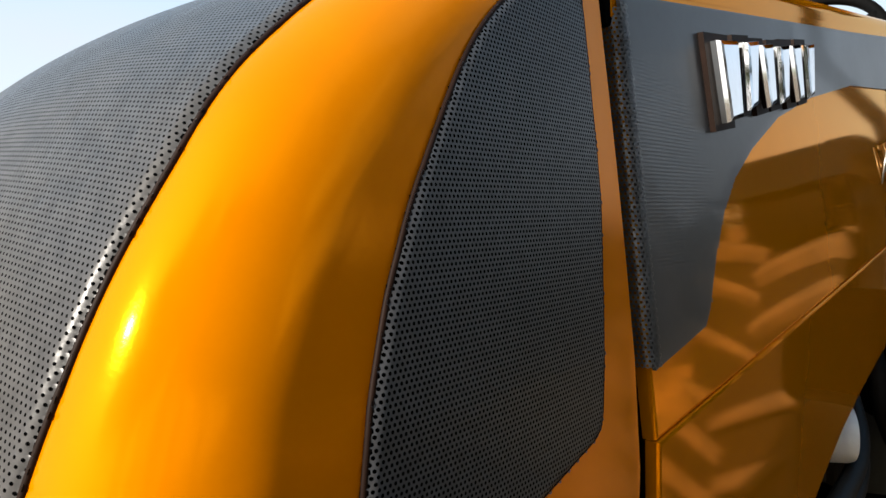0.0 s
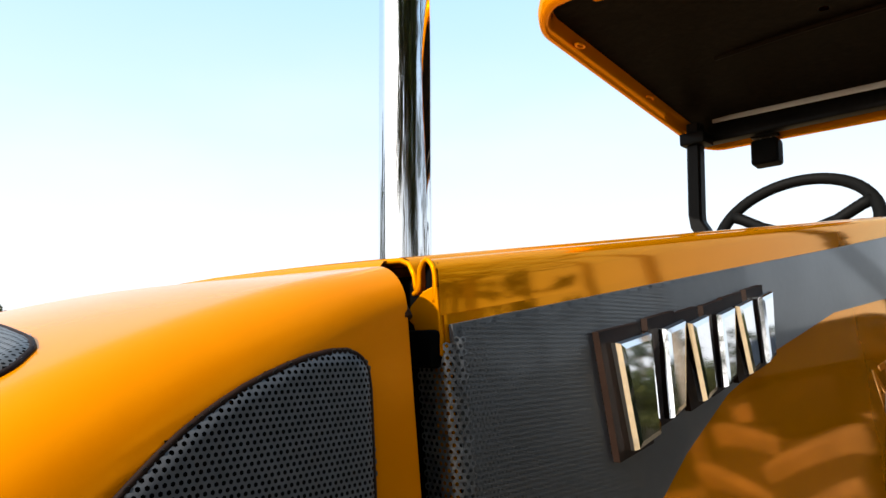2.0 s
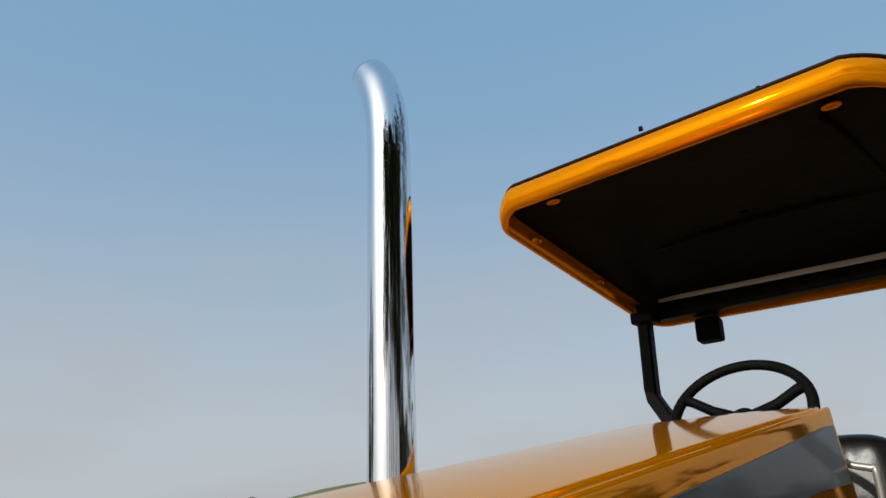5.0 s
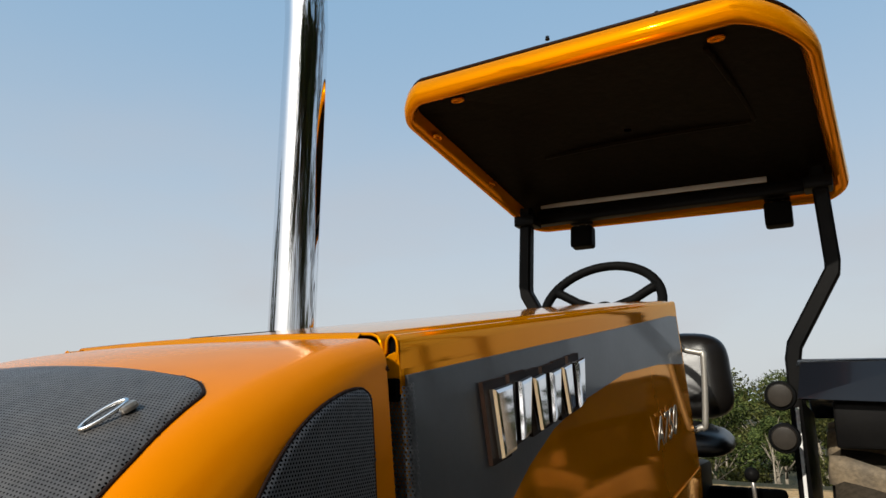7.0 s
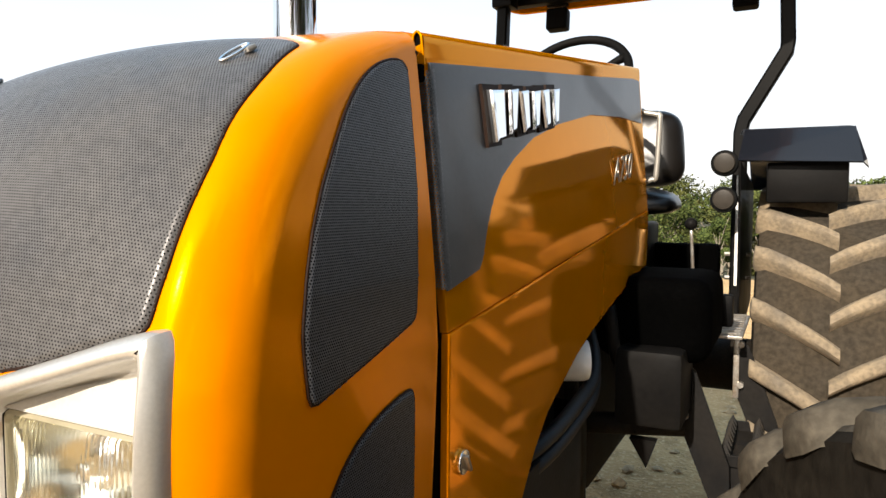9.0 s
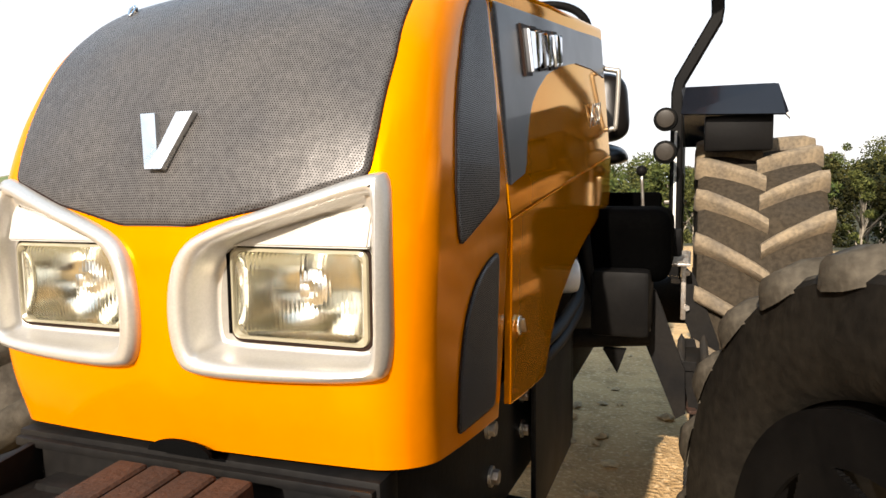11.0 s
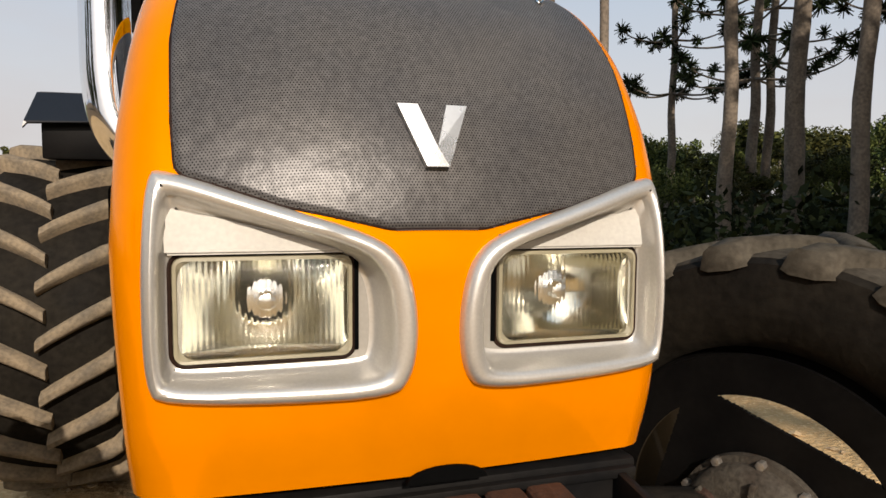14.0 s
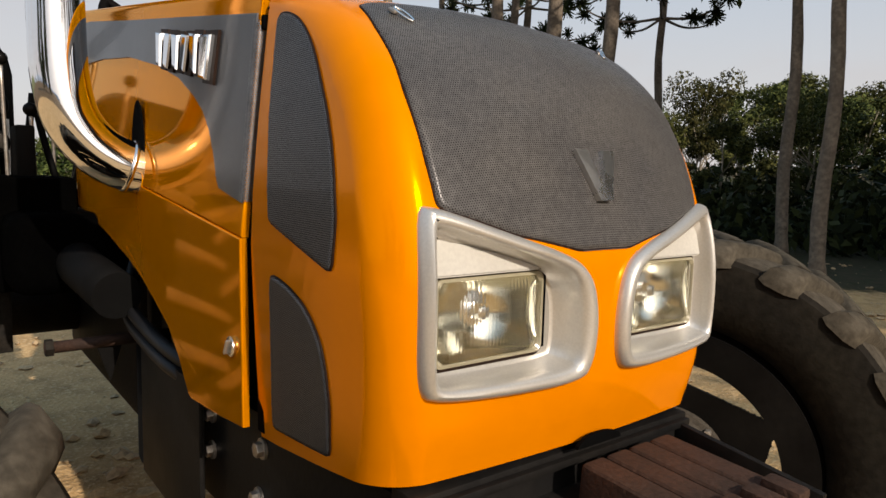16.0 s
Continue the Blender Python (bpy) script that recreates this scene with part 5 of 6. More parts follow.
# ---- under the bonnet and between the wheels ----
for side in (1, -1):
    attach("frame_rail", box(0.03, 1.10, 0.24, pose(side * 0.235, 0.55, 0.90, -3, 0, 0), 0.006), DARK_GREY, tractor, "dark grey frame rail with bolts")
    for y, z in ((0.737, 0.952), (0.739, 0.876), (0.482, 0.966), (0.50, 0.87)):
        attach("rail_bolt", cyl(0.014, 0.014, 0.022, pose(side * 0.256, y, z, 0, 90, 0), 6, 0.002), STEEL, tractor)
        attach("rail_washer", cyl(0.019, 0.019, 0.005, pose(side * 0.2525, y, z, 0, 90, 0), 18), STEEL, tractor)
    # curved grey cover behind the rail
    cov = bmesh.new()
    ringsv = []
    for k in range(9):
        a = radians(-10 + 100 * k / 8)
        ringsv.append([cov.verts.new((side * (0.13 + 0.155 * math.cos(a)), 1.17 + 0.155 * math.sin(a) * 1.4, z)) for z in (1.01 - 0.02 * k / 8, 0.70)])
    for k in range(8):
        cov.faces.new((ringsv[k][0], ringsv[k][1], ringsv[k + 1][1], ringsv[k + 1][0])).smooth = True
    bmesh.ops.solidify(cov, geom=cov.faces[:], thickness=0.006)
    attach("engine_cover", cov, DARK_GREY, tractor, "dark grey curved engine cover")
    attach("engine_cover_front", box(0.012, 0.44, 0.33, pose(side * 0.282, 0.93, 0.855), 0.004), DARK_GREY, tractor)
    for k in range(2):
        hz = 1.035 + 0.035 * k
        attach("hose", tube(curve_points([(side * 0.20, 0.72, hz - 0.07), (side * 0.275, 0.86, hz - 0.03), (side * 0.295, 1.06, hz), (side * 0.290, 1.25, hz + 0.04), (side * 0.24, 1.36, hz + 0.14), (side * 0.18, 1.40, hz + 0.26)], 7), 0.016, 10), HOSE, tractor, "thick black rubber hose")
    attach("fuel_tank", box(0.30, 0.42, 0.225, pose(side * 0.375, 1.70, 1.200), 0.060, 4), SHADE_BLACK, tractor, "black side fuel tank")
    if side > 0:
        attach("tank_shield", box(0.17, 0.22, 0.20, pose(side * 0.385, 1.52, 1.035), 0.020), BLACK, tractor, "black box under the tank")
        attach("tank_rod", tube([(side * 0.27, 1.47, 1.24), (side * 0.285, 1.50, 1.10), (side * 0.315, 1.56, 0.98)], 0.018, 10), DARK_GREY, tractor)
        attach("rod_clevis", box(0.045, 0.05, 0.10, pose(side * 0.322, 1.57, 0.93, 12, 0, 0), 0.01), CAST, tractor)
        attach("cross_strut", tube([(side * 0.20, 1.50, 0.90), (side * 0.46, 1.55, 0.915)], 0.03, 12), CAST, tractor, "cast cross strut")
        attach("strut_foot", prism([Vector((side * 0.33, 1.47, 0.885)), Vector((side * 0.40, 1.47, 0.885)), Vector((side * 0.375, 1.47, 0.81))], (0, 0.03, 0)), BLACK, tractor)
        # step ladder: two tapered cheeks and treads
        for y, x in ((1.60, 0.45), (2.02, 0.565)):
            cheek = [(x - 0.012, 1.09), (x + 0.03, 1.05), (x + 0.12, 0.80), (x + 0.125, 0.66), (x + 0.095, 0.64), (x - 0.01, 0.90)]
            st = attach("step_cheek", prism([Vector((side * px, y, z)) for px, z in cheek], (0, 0.012, 0), 0.002), DARK_GREY, tractor, "tapered steel step cheek")
            for z in (1.06, 0.93):
                attach("cheek_bolt", cyl(0.011, 0.011, 0.03, pose(side * (x + 0.005), y - 0.005, z, 90, 0, 0), 6), STEEL, st)
            attach("cheek_bar", box(0.018, 0.02, 0.21, pose(side * (x - 0.008), y - 0.004, 0.99), 0.003), STEEL if y > 1.8 else CAST, st)
        # lower ladder: two hanging straps and toothed treads between them
        for y in (1.64, 1.98):
            strap = [(0.560, 0.82), (0.600, 0.82), (0.665, 0.56), (0.668, 0.36), (0.640, 0.33), (0.575, 0.36), (0.600, 0.56)]
            attach("ladder_strap", prism([Vector((side * px, y, z)) for px, z in strap], (0, 0.008, 0), 0.001), DARK_GREY, tractor, "black bent ladder strap")
        for z, x in ((0.80, 0.555), (0.575, 0.605), (0.37, 0.585)):
            for off in (0.0, 0.075):
                tooth = bmesh.new()
                box(0.006, 0.34, 0.034, pose(side * (x + off), 1.81, z), 0.001, 1, tooth)
                for q in range(8):
                    cyl(0.020, 0.002, 0.028, pose(side * (x + off), 1.665 + 0.042 * q, z + 0.029, 0, 0, 45) , 4, 0.0, tooth)
                attach("toothed_tread", tooth, CAST, tractor, "black steel tread edge with teeth")
            attach("tread_floor", box(0.078, 0.34, 0.005, pose(side * (x + 0.0375), 1.81, z - 0.012), 0.001), CAST, tractor)
        for k in range(4):
            attach("step_tread", box(0.028, 0.44, 0.012, pose(side * (0.545 + 0.032 * k), 1.82, 0.665 - 0.004 * k, 0, 0, 14), 0.002), RUST, tractor, "worn steel step tread")
    foot = attach("foot_plate", box(0.16, 0.46, 0.010, pose(side * 0.50, 2.10, 1.105), 0.002), STEEL, tractor, "bright ribbed foot plate")
    attach("foot_plate_lip", box(0.008, 0.46, 0.06, pose(side * 0.475, 2.10, 1.080, 0, 0, 0), 0.002), STEEL, foot)
    for k in range(9):
        attach("foot_rib", box(0.15, 0.010, 0.006, pose(side * 0.50, 1.89 + 0.05 * k, 1.112, 0, 0, 18), 0.002), STEEL, foot)
    attach("floor_front", box(0.40, 0.05, 0.10, pose(side * 0.35, 1.92, 1.18), 0.01), BLACK, tractor)
    attach("axle_tube", tube([(side * 0.18, 2.72, 0.843), (side * 0.72, 2.72, 0.843)], 0.11, 20), CAST, tractor, "cast rear axle tube")
    attach("front_axle_arm", tube([(side * 0.15, 0.50, 0.70), (side * 0.58, 0.49, 0.70), (side * 0.76, 0.46 if side > 0 else 0.52, 0.70)], [0.10, 0.085, 0.075], 18), CAST, tractor, "cast front axle arm")
    attach("steering_cylinder", tube([(side * 0.12, 0.70, 0.72), (side * 0.62, 0.66, 0.72)], 0.026, 12), CAST, tractor)
attach("air_cylinder", tube([(-0.36, 1.74, 1.225), (-0.36, 1.46, 1.17), (-0.335, 1.16, 1.135)], 0.058, 18), BLACK_DULL, tractor, "black tilted cylinder under the bonnet's side")
attach("cylinder_cap", cyl(0.05, 0.055, 0.05, pose(-0.36, 1.77, 1.232, 78, 0, 0), 20, 0.008), CAST, tractor, "grey end cap of the cylinder")
attach("axle_stay", tube([(-0.20, 1.35, 0.985), (-0.46, 1.42, 0.965)], 0.016, 12), RUST, tractor, "rusty steel stay rod")
attach("stay_nut", cyl(0.024, 0.024, 0.02, pose(-0.45, 1.42, 0.966, 0, 90, 0), 6, 0.002), CAST, tractor)
attach("stay_bracket", prism([Vector((-0.27, 1.385, 0.99)), Vector((-0.35, 1.385, 0.985)), Vector((-0.31, 1.385, 0.86))], (0, 0.02, 0), 0.002), BLACK, tractor, "black bracket of the stay rod")
# made-up block that fills the dark clutter with black
attach("clutter_block", box(0.24, 0.52, 0.34, pose(-0.44, 1.98, 1.24), 0.02, 2), SHADE_BLACK, tractor, "black block filling in dark clutter beside the floor plate")
for pts in (((-0.397, 2.0, 1.675), (-0.412, 2.0, 1.55), (-0.435, 2.0, 1.40)), ((-0.392, 2.0, 1.655), (-0.372, 2.0, 1.54), (-0.338, 2.0, 1.40))):
    attach("control_rod", tube(curve_points(pts, 4), 0.011, 8), BLACK_DULL, tractor, "black bent control rod")
# second made-up black block for the clutter above it
attach("upper_clutter_block", box(0.055, 0.16, 0.17, pose(-0.428, 2.02, 1.485), 0.008), BLACK_DULL, tractor, "black block filling in dark clutter by the levers")
attach("hanging_plate", box(0.07, 0.012, 0.20, pose(-0.515, 2.0, 0.93), 0.004), CAST, tractor, "grey hanging step plate")
grip = attach("hand_lever", tube(curve_points([(-0.262, 1.9, 1.63), (-0.268, 1.9, 1.68), (-0.262, 1.9, 1.76), (-0.250, 1.9, 1.83), (-0.240, 1.9, 1.856)], 5), [0.012, 0.013, 0.015, 0.018, 0.020, 0.022, 0.022, 0.021, 0.020, 0.018, 0.016, 0.015, 0.014, 0.013, 0.012, 0.011, 0.010, 0.009, 0.009, 0.009, 0.008], 10), BLACK_DULL, tractor, "black moulded hand lever")
attach("lever_rod", tube([(-0.262, 1.9, 1.64), (-0.30, 1.92, 1.40)], 0.007, 8), STEEL, grip)
attach("post_strip", box(0.012, 0.008, 0.46, pose(0.502, 2.742, 1.40), 0.002), WHITE, tractor, "pale strip along the roll bar post")
attach("post_strip", box(0.012, 0.008, 0.46, pose(-0.402, 2.742, 1.40), 0.002), WHITE, tractor, "pale strip along the roll bar post")
attach("step_edge", box(0.07, 0.012, 0.008, pose(0.495, 1.95, 1.199), 0.002), STEEL, tractor, "bright step edge")
filt = attach("oil_filter", cyl(0.048, 0.048, 0.13, pose(0.235, 1.15, 1.150, 90, 0, -62), 28, 0.012), WHITE, tractor, "white spin-on oil filter")
attach("filter_head", cyl(0.055, 0.055, 0.04, pose(0.165, 1.19, 1.150, 90, 0, -62), 24, 0.006), CAST, filt)
attach("engine_block", box(0.30, 1.35, 0.52, pose(0, 1.13, 1.05), 0.03), CAST, tractor, "dark cast engine block")
for k in range(4):
    attach("engine_rib", box(0.36, 0.05, 0.30, pose(0, 0.75 + 0.25 * k, 1.08), 0.012), CAST, tractor)
attach("sump", box(0.26, 0.95, 0.20, pose(0, 1.10, 0.74), 0.04), CAST, tractor)
attach("gearbox", box(0.36, 1.25, 0.50, pose(0, 2.25, 0.88), 0.05), CAST, tractor, "dark cast gearbox")
attach("front_frame", box(0.42, 0.62, 0.20, pose(0, 0.28, 0.92), 0.012), DARK_GREY, tractor, "dark front frame casting")
attach("axle_pivot", box(0.24, 0.30, 0.24, pose(0, 0.50, 0.74), 0.04), CAST, tractor)
attach("floor_plate", box(0.96, 0.62, 0.02, pose(0, 2.15, 1.10), 0.004), BLACK, tractor, "black cab floor plate")
attach("firewall", box(0.56, 0.03, 0.50, pose(0, 1.81, 1.34), 0.01), SHADE_BLACK, tractor)
attach("rear_console", box(0.90, 0.10, 0.26, pose(0, 2.62, 1.22), 0.02), SHADE_BLACK, tractor)
# front hitch arm beside the nose on the right, seen low
attach("side_stay", tube([(-0.24, 0.02, 1.03), (-0.33, -0.03, 1.0), (-0.52, -0.02, 0.98)], 0.020, section=SQ), DARK_GREY, tractor, "dark steel side stay")
# clamp where the exhaust elbow meets the bonnet
attach("exhaust_clamp", tube([(-0.318, PY - 0.016, 1.444), (-0.328, PY - 0.0155, 1.447)], 0.060, 28), CHROME_DULL, tractor, "chrome exhaust clamp band")
attach("exhaust_port", tube([(-0.25, PY - 0.021, 1.440), (-0.305, PY - 0.018, 1.442)], 0.052, 24), RUST, tractor, "rusty exhaust outlet stub")
# black sheet laid on the flank for the slot's shade
attach("exhaust_slot", prism([Vector((-flank_x(1.0, 1.5) - 0.0035, PY - 0.005 + 0.060 * math.cos(2 * math.pi * k / 20), 1.43 + 0.165 * math.sin(2 * math.pi * k / 20))) for k in range(20)], (0.003, 0, 0)), VOID, tractor, "slot round the exhaust, its shade a black sheet")

# ---- land ----
def ramp01(v, a, b):
    t = max(0.0, min(1.0, (v - a) / (b - a)))
    return t * t * (3 - 2 * t)


def polar(x, y):
    return math.degrees(math.atan2(x, y)), math.hypot(x, y)


def wood_side(a):
    return ramp01(a, -16, -6) * (1 - ramp01(a, 125, 150))


def ground_height(x, y):
    """Level yard; falls away under the wood and climbs to a hill behind it, a low bank and fields on the other side."""
    a, d = polar(x, y)
    w = wood_side(a)
    z = w * (-4.6 * ramp01(d, 15, 34) * (1 - 0.75 * ramp01(a, 30, 60)) + 5.0 * ramp01(d, 45, 110) * ramp01(a, 20, 60))
    z += (1 - w) * (0.75 * ramp01(d, 11, 17) + 0.35 * ramp01(d, 20, 90) + 11.0 * ramp01(d, 100, 300) * ramp01(a, -60, -45) * (1 - ramp01(a, -22, -12)))
    z += 0.014 * noise.noise((x * 1.3, y * 1.3, 0)) * ramp01(d, 0.5, 3) + 0.02 * noise.noise((x * 3.7, y * 3.7, 5)) * ramp01(d, 3, 6)
    z += 0.22 * noise.noise((x * 0.05, y * 0.05, 3)) * ramp01(d, 12, 40)
    return z


def land_material():
    m = bpy.data.materials.new("earth_and_fields")
    m.use_nodes = True
    n, l = m.node_tree.nodes, m.node_tree.links
    b = n["Principled BSDF"]
    b.inputs["Roughness"].default_value = 0.95
    b.inputs["Specular IOR Level"].default_value = 0.15
    co = n.new("ShaderNodeTexCoord")

    def noise_node(scale, detail=6):
        k = n.new("ShaderNodeTexNoise")
        k.inputs["Scale"].default_value, k.inputs["Detail"].default_value = scale, detail
        l.new(co.outputs["Object"], k.inputs["Vector"])
        return k

    def blend(fac, a, c):
        k = n.new("ShaderNodeMix")
        k.data_type = 'RGBA'
        for i, v in ((6, a), (7, c)):
            if isinstance(v, tuple):
                k.inputs[i].default_value = (*v, 1)
            else:
                l.new(v, k.inputs[i])
        l.new(fac, k.inputs[0])
        return k.outputs[2]

    def stretch(sock, lo, hi):
        k = n.new("ShaderNodeMapRange")
        k.inputs[1].default_value, k.inputs[2].default_value = lo, hi
        l.new(sock, k.inputs[0])
        return k.outputs[0]
    big, mid_n, fine = noise_node(0.55), noise_node(5.0, 8), noise_node(38.0, 5)
    sand = blend(stretch(big.outputs["Fac"], 0.38, 0.66), (0.54, 0.350, 0.165), (0.42, 0.265, 0.122))
    sand = blend(stretch(mid_n.outputs["Fac"], 0.46, 0.68), sand, (0.34, 0.215, 0.098))
    sand = blend(stretch(fine.outputs["Fac"], 0.52, 0.72), sand, (0.64, 0.46, 0.26))
    soil = blend(stretch(mid_n.outputs["Fac"], 0.35, 0.65), (0.150, 0.098, 0.052), (0.085, 0.056, 0.032))
    soil = blend(stretch(fine.outputs["Fac"], 0.55, 0.7), soil, (0.21, 0.155, 0.095))
    grass = blend(stretch(noise_node(0.06).outputs["Fac"], 0.4, 0.6), (0.085, 0.125, 0.045), (0.17, 0.15, 0.075))
    litter = blend(stretch(mid_n.outputs["Fac"], 0.4, 0.65), (0.050, 0.042, 0.024), (0.030, 0.036, 0.014))

    def zone(name):
        k = n.new("ShaderNodeAttribute")
        k.attribute_name = name
        mixn = n.new("ShaderNodeMath")
        mixn.operation = 'ADD'
        l.new(k.outputs["Fac"], mixn.inputs[0])
        sub = n.new("ShaderNodeMapRange")
        sub.inputs[3].default_value, sub.inputs[4].default_value = -0.25, 0.25
        l.new(mid_n.outputs["Fac"], sub.inputs[0])
        l.new(sub.outputs[0], mixn.inputs[1])
        return stretch(mixn.outputs[0], 0.4, 0.6)
    col = blend(zone("soil"), sand, soil)
    col = blend(zone("grass"), col, grass)
    col = blend(zone("litter"), col, litter)
    l.new(col, b.inputs["Base Color"])
    bp = n.new("ShaderNodeBump")
    bp.inputs["Strength"].default_value, bp.inputs["Distance"].default_value = 0.9, 0.03
    ad = n.new("ShaderNodeMath")
    ad.operation = 'ADD'
    l.new(mid_n.outputs["Fac"], ad.inputs[0])
    l.new(fine.outputs["Fac"], ad.inputs[1])
    l.new(ad.outputs[0], bp.inputs["Height"])
    l.new(bp.outputs[0], b.inputs["Normal"])
    return m


def build_ground():
    radii = [0.3 * 1.105 ** k for k in range(97)]
    sectors = 180
    verts, faces = [(0, 1.2, 0.0)], []
    for r in radii:
        for k in range(sectors):
            a = 2 * math.pi * k / sectors
            x, y = r * math.sin(a), 1.2 + r * math.cos(a)
            verts.append((x, y, ground_height(x, y)))
    for k in range(sectors):
        faces.append((0, 1 + (k + 1) % sectors, 1 + k))
    for i in range(len(radii) - 1):
        a, b = 1 + i * sectors, 1 + (i + 1) * sectors
        for k in range(sectors):
            j = (k + 1) % sectors
            faces.append((a + k, a + j, b + j, b + k))
    me = mesh_data("ground", verts, faces, True)
    data = {"soil": [], "grass": [], "litter": []}
    for x, y, z in verts:
        a, d = polar(x, y)
        w = wood_side(a)
        data["soil"].append((1 - w) * ramp01(d, 12.5, 15.5))
        data["grass"].append((1 - w) * ramp01(d, 80, 120) * ramp01(a, -62, -48))
        near = 5.0 * ramp01(a, 32, 60)
        data["litter"].append(w * ramp01(d, 13.2 - near, 16.5 - near))
    for key, vals in data.items():
        at = me.attributes.new(key, 'FLOAT', 'POINT')
        at.data.foreach_set("value", vals)
    ob = attach("ground", me, land_material())
    return tagged(ob, "sandy packed earth passing to ploughed brown field", "ground", kind="structure")


build_ground()

# distant ridges, the smoke haze painted into their pale blue
RIDGE = material("haze_painted_hills", (0.36, 0.42, 0.50), 1.0, vary=0.04, scale=0.004, fine=0.02, second=(0.40, 0.45, 0.52))
rv, rf = [], []
for k in range(121):
    a = radians(-150 + 1.5 * k)
    h = 38 + 26 * noise.noise((k * 0.13, 0.3, 0)) + 10 * noise.noise((k * 0.5, 2.3, 0))
    for z, d in ((-40, 2500), (h * 0.6, 2500), (h, 2620), (h * 0.7, 2900)):
        rv.append((d * math.sin(a), d * math.cos(a), z))
for k in range(120):
    for i in range(3):
        rf.append((4 * k + i, 4 * k + 4 + i, 4 * k + 5 + i, 4 * k + 1 + i))
tagged(attach("backdrop_hills", mesh_data("hills", rv, rf, True), RIDGE), "hills along the horizon with pale blue haze painted on", "hills", kind="structure")

# ---- trees ----
def leaf_material(name, dark, light, random_by='island'):
    m = bpy.data.materials.new(name)
    m.use_nodes = True
    n, l = m.node_tree.nodes, m.node_tree.links
    b = n["Principled BSDF"]
    b.inputs["Roughness"].default_value = 0.7
    b.inputs["Specular IOR Level"].default_value = 0.08
    geo_n, info = n.new("ShaderNodeNewGeometry"), n.new("ShaderNodeObjectInfo")
    mixn = n.new("ShaderNodeMix")
    mixn.data_type = 'RGBA'
    mixn.inputs[6].default_value, mixn.inputs[7].default_value = (*dark, 1), (*light, 1)
    l.new(geo_n.outputs["Random Per Island"], mixn.inputs[0])
    hsv = n.new("ShaderNodeHueSaturation")
    mr = n.new("ShaderNodeMapRange")
    mr.inputs[3].default_value, mr.inputs[4].default_value = 0.46, 0.535
    l.new(info.outputs["Random"], mr.inputs[0])
    l.new(mr.outputs[0], hsv.inputs["Hue"])
    mv = n.new("ShaderNodeMapRange")
    mv.inputs[3].default_value, mv.inputs[4].default_value = 0.65, 1.35
    l.new(info.outputs["Random"], mv.inputs[0])
    l.new(mv.outputs[0], hsv.inputs["Value"])
    l.new(mixn.outputs[2], hsv.inputs["Color"])
    l.new(hsv.outputs[0], b.inputs["Base Color"])
    return m


LEAF = leaf_material("broad_leaves", (0.008, 0.014, 0.004), (0.085, 0.090, 0.025))
# darker copy of the leaves, the wood's shade put into the colour
LEAF_SHADE = leaf_material("shaded_understory_leaves", (0.004, 0.007, 0.003), (0.032, 0.038, 0.012))
NEEDLE = leaf_material("pine_needles", (0.010, 0.016, 0.007), (0.030, 0.042, 0.016))
BARK_PALE = material("pale_bark", (0.30, 0.26, 0.20), 0.9, vary=0.3, scale=2.5, fine=14, bump=0.4, bump_scale=10, second=(0.14, 0.115, 0.085))
BARK = material("araucaria_bark", (0.145, 0.115, 0.085), 0.92, vary=0.35, scale=3.0, fine=16, bump=0.8, bump_scale=9, second=(0.08, 0.062, 0.046), amount=0.6)


def leaf_cloud(rng, centres, count, size):
    """Many small two-leaf sprays filling the clumps; thinner inside, ragged outside."""
    verts, faces = [], []
    w = np.array([c[3] ** 2 for c in centres])
    pick = rng.choice(len(centres), count, p=w / w.sum())
    d = rng.normal(size=(count, 3))
    d /= np.linalg.norm(d, axis=1)[:, None]
    rad = rng.uniform(0.55, 1.12, count)
    for i in range(count):
        cx, cy, cz, r, flat_k = centres[pick[i]]
        p = np.array((cx, cy, cz)) + d[i] * rad[i] * r * np.array((1, 1, flat_k))
        u = rng.normal(size=3)
        u /= np.linalg.norm(u)
        v = np.cross(u, d[i] + 0.4 * rng.normal(size=3))
        v /= np.linalg.norm(v) + 1e-6
        s = size * rng.uniform(0.5, 1.3)
        k = len(verts)
        verts += [p - u * s, p - v * s * 0.45, p + u * s, p + v * s * 0.45]
        faces.append((k, k + 1, k + 2, k + 3))
    return verts, faces


